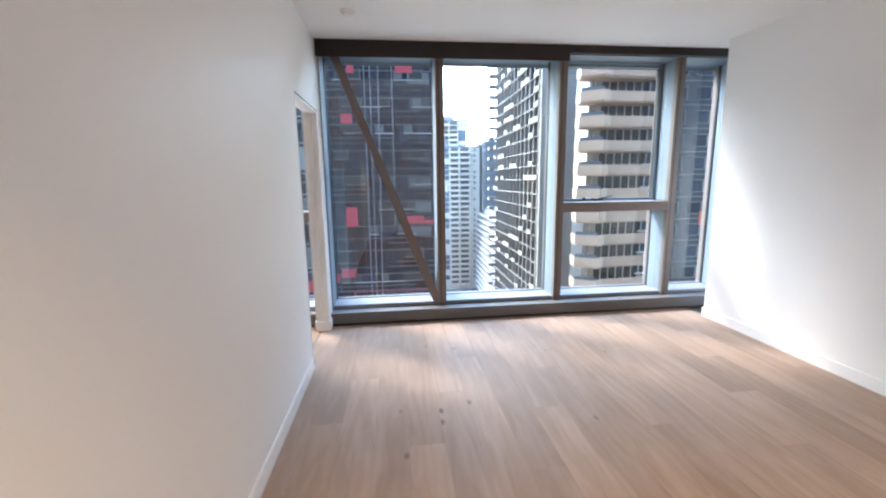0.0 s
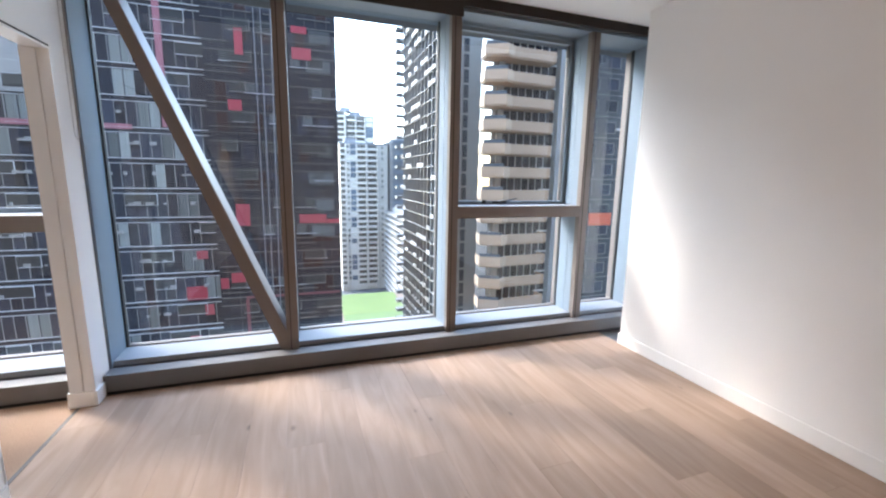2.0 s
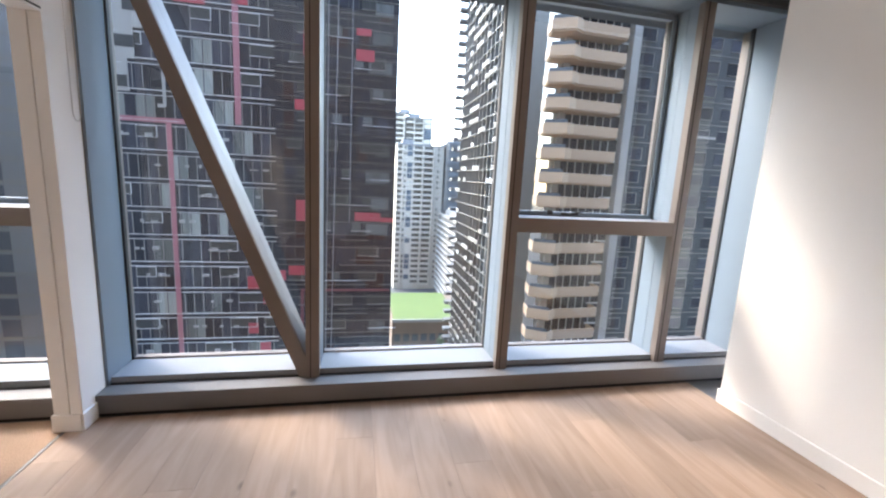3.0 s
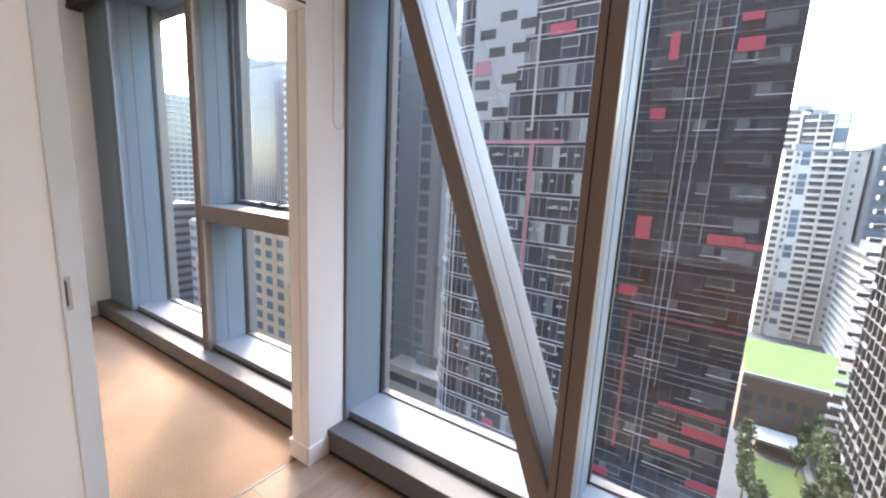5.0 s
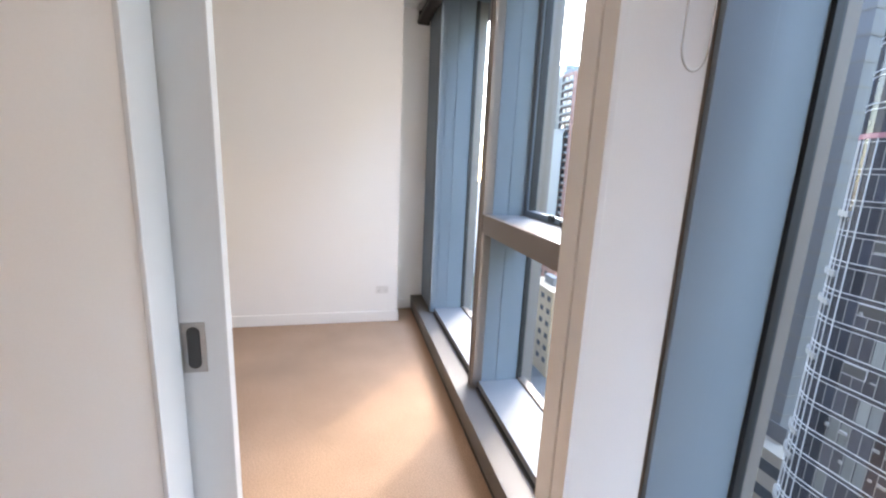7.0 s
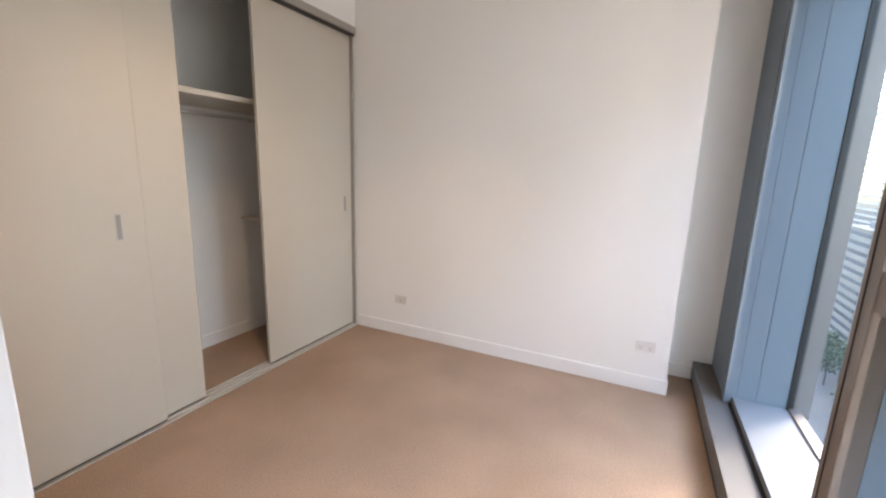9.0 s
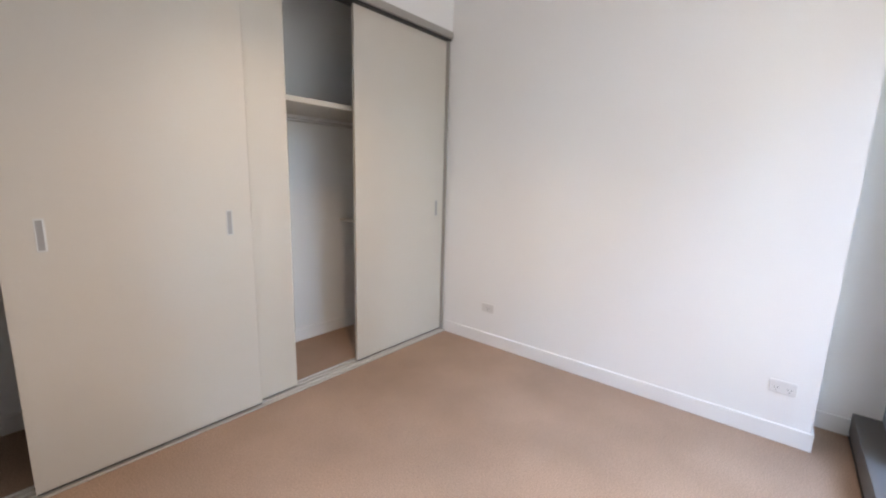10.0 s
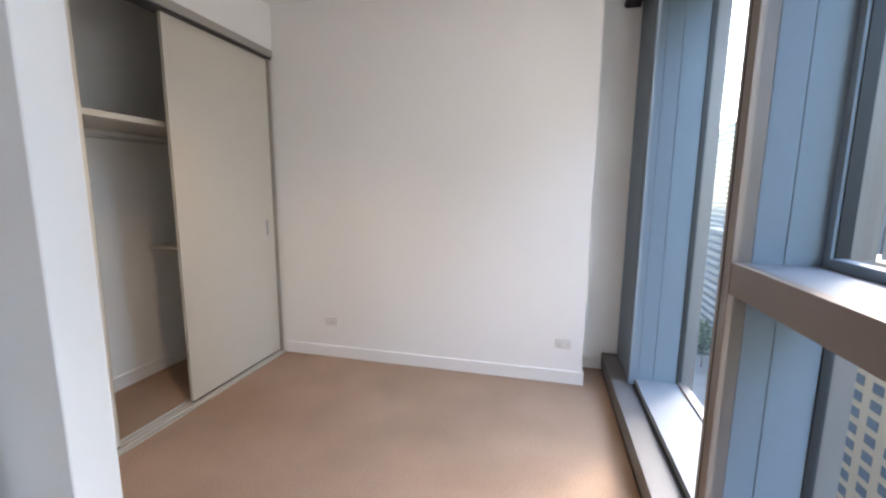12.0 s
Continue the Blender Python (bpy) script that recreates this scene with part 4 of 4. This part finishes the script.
def block(name, x0, x1, y0, y1, z1, fh, bay, wall, glass, label, faces="s", win=(0.62, 0.62), sill=0.22, z0=GROUND, slabs=None, slab_out=0.5):
    """A building with storeys of recessed windows on the faces named (s: towards us, e, w), and balcony slabs if asked for."""
    t = tower(name, (x0 + x1) / 2, (y0 + y1) / 2, label)
    part("wall", box(x0, x1, y0, y1, z0, z1), wall, t)
    part("roof", box(x0 - 0.2, x1 + 0.2, y0 - 0.2, y1 + 0.2, z1, z1 + 0.8), wall, t)
    part("plant_room", box(x0 + (x1 - x0) * 0.3, x0 + (x1 - x0) * 0.65, y0 + 3, y0 + (y1 - y0) * 0.7, z1 + 0.8, z1 + 3.4), GREY_CONC, t)
    panes = []
    zz = z1 - fh
    while zz > z0 + 1:
        a, b = zz + fh * sill, zz + fh * (sill + win[1])
        for f, lo, hi in (("s", x0, x1), ("e", y0, y1), ("w", y0, y1)):
            if f not in faces:
                continue
            n = max(1, int((hi - lo) / bay))
            step = (hi - lo) / n
            for i in range(n):
                c, h = lo + (i + 0.5) * step, step * win[0] / 2
                if f == "s":
                    panes.append((c - h, c + h, y0 - 0.05, y0 + 0.1, a, b))
                elif f == "e":
                    panes.append((x1 - 0.1, x1 + 0.05, c - h, c + h, a, b))
                else:
                    panes.append((x0 - 0.05, x0 + 0.1, c - h, c + h, a, b))
        zz -= fh
    tagged(part("windows", boxes(panes), glass, t, "rows of dark windows"), kind="stuff")
    if slabs:
        rows = []
        zz = z1 - fh
        while zz > z0 + 1:
            if "s" in faces:
                rows.append((x0 - 0.1, x1 + 0.1, y0 - slab_out, y0 + 0.2, zz, zz + 0.30))
            if "w" in faces:
                rows.append((x0 - slab_out, x0 + 0.2, y0, y1, zz, zz + 0.30))
            if "e" in faces:
                rows.append((x1 - 0.2, x1 + slab_out, y0, y1, zz, zz + 0.30))
            zz -= fh
        tagged(part("balcony_slabs", boxes(rows), slabs, t, "pale balcony slabs"), kind="stuff")
    return t


# grey tower behind the rounded corner, and the low podium at its foot
block("grey_apartment_tower", -58, -42.0, 62, 90, 60, 3.1, 8.0, PALE_GREY, BLUE_GLASS, "plain grey concrete tower with columns of slot windows", "se", (0.28, 0.8), 0.1, slabs=CONCRETE, slab_out=0.06)
block("podium_building", -50, -34.5, 57.5, 62, -37, 4.0, 6.0, FAR_WHITE, GREY_GLASS, "low concrete podium building with long window strips", "s", (0.92, 0.45), 0.3)

# cream balcony tower
bt = tower("cream_balcony_tower", 29, 50, "cream rendered apartment tower with angular balconies")
part("core", box(25.6, 35.2, TY + 2.2, TY + 6, GROUND, 40), GREY_GLASS, bt, "dark glazed core")
part("pier", box(26.1, 27.0, TY + 1.5, TY + 2.6, GROUND, 40), WHITE_PANEL, bt, "pale concrete pier")
part("pier", box(35.2, 36.3, TY + 1.0, TY + 8, GROUND, 40), WHITE_PANEL, bt, "pale concrete pier")
para = [(24.2, TY + 2.6), (23.8, TY + 0.5), (26.2, TY - 0.9), (27.4, TY - 0.1), (33.8, TY + 0.3), (33.8, TY + 2.2)]
bars, glass_rows = [], []
zz = 8.0 + 3.02 * 9
while zz > GROUND + 4:
    b = part("balcony", ribbon(para, zz - 0.1, zz + 1.16, 0.0, 0.18), BEIGE, bt, "cream balcony parapet")
    part("slab", prism(para, zz - 0.30, zz - 0.08), BEIGE, b)
    part("glass_rail", ribbon(para[1:3], zz + 1.16, zz + 1.6, 0.05, 0.05), BLUE_GLASS, b, "glass balcony rail")
    for i in range(6):
        glass_rows.append((27.2 + i * 1.12, 28.22 + i * 1.12, TY + 2.12, TY + 2.25, zz + 0.05, zz + 2.55))
    for i in range(4):
        bars.append((25.65 + i * 0.14, 25.7 + i * 0.14, TY + 2.1, TY + 2.2, zz, zz + 2.7))
    for i in range(2):
        bars.append((33.4, 35.2, TY + 2.0, TY + 2.2, zz + i * 1.2 - 0.1, zz + i * 1.2 + 0.1))
    for i in range(7):
        bars.append((27.12 + i * 1.12, 27.2 + i * 1.12, TY + 2.02, TY + 2.2, zz, zz + 2.7))
    zz -= 3.02
tagged(part("glazing", boxes(glass_rows), TOWER_PANE, bt, "dark balcony glazing"), kind="stuff")
tagged(part("glazing_bars", boxes(bars), WHITE_LINE, bt, "pale glazing bars"), kind="stuff")
# concrete stair shaft beside it
sb = tower("concrete_shaft_tower", 30, 80, "pale concrete end wall with a ladder of slot windows")
part("shaft", box(30.3, 33.4, 80, 96, GROUND, 75), SHAFT_PALE, sb)
part("white_pier", box(29.6, 32.8, 79.4, 80, GROUND, 75), SHAFT_PALE, sb, "smooth pale pier")
part("side_wall", box(33.4, 47.0, 79.9, 96, GROUND, 75), SHAFT_PALE, sb)
rows = []
zz = GROUND + 2
while zz < 72:
    rows.append((33.3, 34.3, 79.8, 80.05, zz, zz + 2.5))
    rows.append((38.9, 39.6, 79.8, 80.05, zz, zz + 2.5))
    zz += 3.0
tagged(part("slot_windows", boxes(rows), GREY_GLASS, sb, "dark slot windows"), kind="stuff")

# long tower with a grid of balconies along the street
gt = tower("balcony_grid_tower", 30, 100, "tall apartment slab with a grid of white balconies")
part("wall", box(30.1, 48.4, 80.2, 121, GROUND, 75), DARK_FIN, gt)
rows, fins, white, light = [], [], [], []
zz = GROUND + 3
while zz < 72:
    rows.append((29.45, 30.2, 80.2, 121, zz, zz + 0.20))
    for i in range(13):
        y = 80.2 + i * 3.15
        fins.append((29.42, 30.2, y - 0.13, y + 0.13, zz + 0.20, zz + 3.0))
        r = rnd.random()
        if r < (0.42 if zz > 8 else 0.2):
            (white if rnd.random() < 0.5 else light).append((29.25, 29.38, y + 0.1, y + 3.05, zz + 0.1, zz + 1.15))
    zz += 3.0
tagged(part("balcony_grid", boxes(rows), GRID_GREY, gt, "grey balcony slabs"), kind="stuff")
tagged(part("balcony_fins", boxes(fins), GRID_GREY, gt, "grey fins between the balconies"), kind="stuff")
tagged(part("balcony_fronts", boxes(white), GREY_CONC, gt, "white balcony fronts"), kind="stuff")
tagged(part("balcony_glass", boxes(light), GRID_GREY, gt, "grey balcony glass"), kind="stuff")
# far end of that slab: rounded balconies seen against the sky
rows = []
zz = GROUND + 3
while zz < 72:
    rows.append((28.0, 30.8, 121, 123.4, zz, zz + 0.9))
    zz += 3.0
tagged(part("end_balconies", boxes(rows), GRID_GREY, gt, "grey end balconies"), kind="stuff")

# two far towers in the street gap
def gap_tower(name, x0, x1, y, z1, columns, wall, label):
    """A far tower whose front is made of columns: (start, end, kind), kind b for balconies, g for glass, w for plain wall with small windows."""
    t = tower(name, (x0 + x1) / 2, y + 12, label)
    part("wall", box(x0, x1, y, y + 24, GROUND, z1), wall, t)
    part("roof", box(x0 - 0.3, x1 + 0.3, y - 0.3, y + 24, z1, z1 + 0.7), GREY_CONC, t)
    part("plant_room", box(x0 + 3, x0 + 9, y + 4, y + 12, z1 + 0.7, z1 + 3.2), GREY_CONC, t)
    rnd2 = random.Random(int(z1))
    recess, fronts, glass, clear = [], [], [], []
    z = z1 - 3.0
    while z > GROUND + 2:
        for a, b, kind in columns:
            if kind == "b":
                # no real recess: a flat dark box carries the shade behind the balcony
                recess.append((x0 + a, x0 + b, y - 0.08, y + 0.2, z + 1.05, z + 2.75))
                fronts.append((x0 + a - 0.2, x0 + b + 0.2, y - 1.3, y - 1.15, z - 0.1, z + 1.0 if rnd2.random() < 0.7 else z + 0.3))
                fronts.append((x0 + a - 0.2, x0 + b + 0.2, y - 1.15, y + 0.1, z - 0.1, z + 0.15))
            elif kind == "g":
                (glass if rnd2.random() < 0.6 else clear).append((x0 + a, x0 + b, y - 0.1, y + 0.2, z + 0.25, z + 2.8))
            elif rnd2.random() < 0.75:
                c = (a + b) / 2
                recess.append((x0 + c - 0.5, x0 + c + 0.5, y - 0.06, y + 0.2, z + 0.9, z + 2.3))
        z -= 3.0
    tagged(part("shade_and_window_panels", boxes(recess), FAR_DARK, t, "flat dark panels for balcony shade and small windows"), kind="stuff")
    tagged(part("balcony_fronts", boxes(fronts), FAR_WHITE, t, "pale balcony fronts"), kind="stuff")
    if glass:
        tagged(part("glazing", boxes(glass), BLUE_GLASS, t, "blue-grey glazing"), kind="stuff")
        tagged(part("blinds", boxes(clear), FAR_WHITE, t, "pale drawn blinds"), kind="stuff")
    for a, b, kind in columns:
        if kind == "b":
            part("pier", box(x0 + b + 0.2, x0 + b + 0.7, y - 1.3, y, GROUND, z1), FAR_WHITE, t, "pale pier between balconies")
    return t


gap_tower("far_white_tower", 19.6, 45.4, 226, 18.6, ((0.4, 2.6, "b"), (3.4, 5.4, "w"), (5.6, 8.4, "g"), (9.4, 13.6, "b"), (15.0, 19.6, "b"), (21.0, 24.6, "w")), FAR_WHITE, "far white apartment tower with columns of balconies")
gap_tower("far_apartment_tower", 19.8, 25.6, 250.5, 38.4, ((0.5, 4.6, "b"),), FAR_WHITE, "far pale stair and balcony column above the white tower")
gap_tower("far_apartment_tower", 25.8, 42.2, 251.5, 36.4, ((0.8, 5.0, "b"), (6.0, 10.4, "b"), (11.6, 15.6, "g")), DARK_FIN, "far charcoal apartment tower with recessed balconies")
block("far_cream_block", 44, 50, 180, 230, -18, 3.0, 3.0, CONCRETE, GREY_GLASS, "far pale balcony block beside the lawn", "sw", (0.7, 0.6), 0.25, slabs=WHITE_PANEL, slab_out=1.0)
block("far_glass_tower", 46, 56, 215, 250, 20, 3.2, 2.5, BLUE_GLASS, GREY_GLASS, "far blue-grey glass tower", "sw", (0.85, 0.7), 0.2)

# dark tower beyond the cream one
dt = block("dark_grey_tower", 37.0, 110, 50, 75, 42, 3.1, 3.4, GREY_GLASS, TOWER_PANE, "dark grey tower with pale framed windows", "sw", (0.55, 0.5), 0.25)
rows = []
zz = 42 - 3.1
while zz > -50:
    for i in range(7):
        c = 37.0 + (i + 0.5) * 3.476
        a, b = zz + 0.78, zz + 2.35
        rows += [(c - 1.0, c + 1.0, 49.85, 50.0, b, b + 0.08), (c + 0.95, c + 1.03, 49.85, 50.0, a, b), (c - 1.0, c + 1.0, 49.85, 50.0, a - 0.08, a)]
    rows.append((37.0, 110, 49.92, 50.0, zz, zz + 0.10))
    zz -= 3.1
tagged(part("window_frames", boxes(rows), CONCRETE, dt, "pale window frames"), kind="stuff")
part("orange_panel", box(43.0, 47.1, 49.7, 49.85, -5.35, -3.45), ORANGE, dt, "bright orange facade panel")
part("light_strip", box(46.8, 51.2, 49.75, 49.9, 9.10, 9.45), WHITE_PANEL, dt, "white horizontal strip")

# roof garden, park and trees in the street gap
rg = tower("roof_garden", 24, 150, "green lawn on a low podium roof", "roof garden")
part("podium", box(12, 40, 128, 163, GROUND, -46.5), BRICK_PODIUM, rg, "brown podium wall")
part("lawn", box(12.6, 35, 129, 162, -46.5, -46.0), GRASS, rg, "bright green artificial lawn")
tagged(part("arcade", boxes([(12.8 + 3.0 * i, 14.8 + 3.0 * i, 127.93, 128.1, z, z + 2.6) for i in range(9) for z in (GROUND + 1.0, GROUND + 5.0, GROUND + 9.0)]), GREY_GLASS, rg, "dark window bays in the podium wall"), kind="stuff")
part("parapet", box(12, 40, 128, 128.6, -46.5, -45.5), CONCRETE, rg)
part("terrace", box(35.2, 40, 129, 158, -46.5, -46.1), BRICK_PODIUM, rg)
tagged(part("park_lawn", box(15.2, 25.0, 98, 117, GROUND, GROUND + 0.1), GRASS, None), "small green park lawn between paths", "lawn", kind="structure")
tagged(part("pavement", box(25.6, 26.9, 70, 127, GROUND, GROUND + 0.15), PAVING, None), "pale park path", "pavement", kind="structure")


def pavilion(x0, x1, y0, y1, h, label):
    """A low park building: brick walls, a strip of windows and an overhanging pale roof with plant boxes on it."""
    p = empty("pavilion", (x0 + x1) / 2, (y0 + y1) / 2, GROUND, label, "pavilion", group="park pavilions")
    part("wall", box(x0 + 0.6, x1 - 0.6, y0 + 0.6, y1 - 0.6, GROUND, GROUND + h - 0.4), BRICK_PODIUM, p)
    part("window_strip", box(x0 + 1.2, x1 - 1.2, y0 + 0.52, y0 + 0.62, GROUND + 0.9, GROUND + h - 1.0), GREY_GLASS, p)
    part("roof", box(x0, x1, y0, y1, GROUND + h - 0.4, GROUND + h), ROOF, p, "pale flat roof")
    part("roof_edge", box(x0 - 0.15, x1 + 0.15, y0 - 0.15, y0, GROUND + h - 0.5, GROUND + h + 0.12), CONCRETE, p)
    return p


pavilion(15.6, 24.6, 119.0, 126.5, 3.6, "low park pavilion with a pale flat roof")
pavilion(14.2, 24.2, 82.0, 95.5, 4.2, "low park pavilion with a white flat roof")
seed = 1
for y in (66, 72, 77, 82, 87, 92, 97, 102, 107, 112, 117, 122, 126):
    clump_tree(28.1 + rnd.uniform(-0.3, 0.3), y + rnd.uniform(-1.5, 1.5), GROUND, rnd.uniform(9, 12), rnd.uniform(1.9, 2.4), seed)
    seed += 1
for x, y in ((14, 60), (17, 61), (21, 63), (13, 97), (13.6, 104), (13.4, 111), (14, 118), (20, 79), (16, 77), (26, 127), (24, 80), (19, 70), (22.5, 72), (25, 75.5), (24.6, 90), (27.2, 69), (27.0, 79.5), (27.2, 89.5), (27.1, 99.5), (27.2, 109.5), (27.0, 119.5), (15, 93.5), (23.8, 99.5), (23.6, 114)):
    clump_tree(x, y, GROUND, rnd.uniform(7, 9), rnd.uniform(1.7, 2.4), seed)
    seed += 1

# city seen from the bedroom window
def grid_block(x0, bays, y0, z1):
    """A white apartment block whose front is a deep square frame with a recessed balcony in every cell."""
    g = tower("white_grid_block", x0 + 10, y0 + 9, "white apartment block with a deep square frame of balconies")
    bay, fh = 4.4, 3.1
    x1 = x0 + bay * bays
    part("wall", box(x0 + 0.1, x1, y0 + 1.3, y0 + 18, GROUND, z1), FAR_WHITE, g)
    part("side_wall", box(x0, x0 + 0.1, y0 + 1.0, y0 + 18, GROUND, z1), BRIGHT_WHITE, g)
    for i in range(bays + 1):
        x = x0 + bay * i
        part("post", box(x - 0.1, x + 0.75, y0, y0 + 1.3, GROUND, z1 - (9.3 if i == 0 else 0)), BRIGHT_WHITE, g, "white frame post")
    slabs, panes, fronts, bars = [], [], [], []
    z = z1
    while z > GROUND + 3:
        slabs.append((x0 + (bay if z > z1 - 9 else 0), x1, y0 + 0.05, y0 + 1.3, z - 0.5, z))
        for i in range(bays):
            a = x0 + bay * i + 0.75
            panes.append((a + 0.25, a + 0.85, y0 + 1.2, y0 + 1.35, z - 2.9, z - 0.7))
            panes.append((a + 1.25, a + 3.45, y0 + 1.2, y0 + 1.35, z - 2.9, z - 0.7))
            if rnd.random() < 0.65:
                fronts.append((a + rnd.choice((0.0, 1.1)), a + 3.55, y0 + 0.12, y0 + 0.2, z - 3.1, z - 2.2))
            bars.append((a + 0.95, a + 1.12, y0 + 0.1, y0 + 1.2, z - 3.1, z - 0.5))
        z -= fh
    for name, rows, mat, label in (("frame_slabs", slabs, BRIGHT_WHITE, "white frame slabs"), ("windows", panes, BLUE_GLASS, "recessed balcony windows"), ("balcony_fronts", fronts, WHITE_PANEL, "white balcony fronts"), ("grid_bars", bars, BRIGHT_WHITE, "slim white bars in the frame")):
        tagged(part(name, boxes(rows), mat, g, label), kind="stuff")


grid_block(-64.2, 2, 47, 28.6)
block("sand_office_block", -95.9, -73.9, 54, 65, -11.2, 3.1, 4.4, SAND, BLUE_GLASS, "sand coloured office block with punched windows", "se", (0.55, 0.58), 0.22)
block("slender_white_tower", -144.2, -133.2, 100, 114, 38.0, 3.0, 2.4, BRIGHT_WHITE, GREY_GLASS, "slender white tower with close window rows", "se", (0.7, 0.45), 0.35, slabs=BRIGHT_WHITE, slab_out=0.6)
block("striped_grey_tower", -190, -147.6, 104, 116, 42, 3.4, 2.0, GREY_CONC, GREY_GLASS, "grey office tower with vertical window stripes", "se", (0.4, 0.9), 0.05)
red = block("brick_apartment_tower", -178, -157, 85, 89, 39.6, 3.1, 4.0, BRICK_RED, GREY_GLASS, "red brick apartment tower with pale balconies", "s", (0.6, 0.5), 0.3)
rows = []
zz = 39.6 - 3.1
while zz > GROUND + 3:
    for x0, x1 in ((-177.6, -173.2), (-172.8, -168.9), (-164.9, -160.6), (-160.2, -157.2)):
        rows.append((x0, x1, 83.9, 85.1, zz, zz + 0.8))
    zz -= 3.1
tagged(part("balconies", boxes(rows), CONCRETE, red, "pale balcony fronts"), kind="stuff")
part("dark_column", box(-168.6, -165.2, 84.3, 85.2, GROUND, 39.6), DARK_FIN, red, "dark recessed column")
block("pale_slab_tower", -170.5, -158.6, 78, 83.5, 17.2, 3.4, 30, WHITE_PANEL, GREY_GLASS, "plain pale tower wall", "s", (0.03, 0.2), 0.2)
block("white_balcony_tower", -312, -262, 100, 120, 38, 3.2, 3.2, CONCRETE, GREY_GLASS, "white tower with balconies and pale glass", "se", (0.8, 0.6), 0.3, slabs=WHITE_PANEL, slab_out=1.0)
block("terraced_white_block", -222, -190, 73, 88, -17, 3.6, 32, CONCRETE, GREY_GLASS, "terraced white block with dark window strips", "se", (0.95, 0.45), 0.35)
block("low_brick_shop", -147, -122, 66, 72, -32, 4.0, 4.0, BRICK_RED, GREY_GLASS, "low red brick building with a flat roof", "se", (0.5, 0.4), 0.3)
block("low_sand_shop", -124, -107, 58, 65, -35, 4.0, 4.0, SAND, GREY_GLASS, "low sand coloured building with a flat roof", "se", (0.5, 0.4), 0.3)
hall = block("low_white_hall", -166, -133, 73, 77.6, -21, 4.0, 4.0, GREY_CONC, GREY_GLASS, "low grey building with white plant on its stepped roofs", "se", (0.9, 0.4), 0.3)
for i in range(9):
    x = -165 + 3.5 * i
    part("plant_box", box(x, x + rnd.uniform(1.4, 2.8), 73.4, 75.5, -20.2, -20.2 + rnd.uniform(0.8, 2.0)), BRIGHT_WHITE, hall, "white plant box on the roof")
block("hazy_glass_tower", -330, -290, 150, 190, 76, 4, 5, BLUE_GLASS, GREY_GLASS, "distant hazy glass tower", "se", (0.7, 0.6), 0.2)
for x, y in ((-172, 58), (-165, 60), (-178, 61), (-184, 58), (-160, 55), (-140, 60), (-132, 52), (-146, 66), (-118, 52)):
    clump_tree(x, y, GROUND, 13, 5.0, seed)
    seed += 1

# the street grid stands a little askew to the rooms
askew = Matrix.Rotation(radians(-0.75), 4, "Z")
for ob in scene.objects:
    if ob.parent is None and ob.type in ("EMPTY", "MESH") and (ob.matrix_basis.translation.y > 20 or ob.name.startswith(("park_lawn", "pavement"))):
        ob.matrix_basis = askew @ ob.matrix_basis

# ---------------------------------------------------------------- oak boards, last
floor = tagged(part("floor_oak", box(-0.085, RIGHT, BACK, 0.0, -0.022, -0.015), GREY_CONC), "engineered oak floor boards with knots, running to the window", "floor", kind="structure")
BW = 0.218
board_cache = {}
def board(x0, x1, y0, y1):
    key = (round(x1 - x0, 4), round(y1 - y0, 3))
    if key not in board_cache:
        w, l = x1 - x0 - 0.0006, y1 - y0 - 0.0006
        bm = bmesh.new()
        e = 0.0009
        lo = [bm.verts.new(c) for c in ((0, 0, -0.015), (w, 0, -0.015), (w, l, -0.015), (0, l, -0.015))]
        mid = [bm.verts.new(c) for c in ((0, 0, -e), (w, 0, -e), (w, l, -e), (0, l, -e))]
        top = [bm.verts.new(c) for c in ((e, e, 0), (w - e, e, 0), (w - e, l - e, 0), (e, l - e, 0))]
        for a, b in ((lo, mid), (mid, top)):
            for i in range(4):
                j = (i + 1) % 4
                bm.faces.new((a[i], a[j], b[j], b[i]))
        bm.faces.new(top)
        me = bpy.data.meshes.new("board")
        bm.to_mesh(me)
        bm.free()
        me.materials.append(OAK)
        board_cache[key] = me
    ob = new("board", board_cache[key])
    ob.parent = floor
    ob.matrix_basis = pose(x0, y0, 0)
x = -0.085
i = 0
while x < RIGHT - 0.01:
    x1 = min(x + BW, RIGHT)
    ya = -0.0
    y_lim = BACK
    cuts = [0.0]
    y = -0.4 - 0.3 * ((i * 5) % 7)
    while y > BACK:
        cuts.append(y)
        y -= 2.1
    cuts.append(BACK)
    for b, a in zip(cuts, cuts[1:]):
        if b - a > 0.02:
            board(x, x1, a, b)
    x = x1
    i += 1
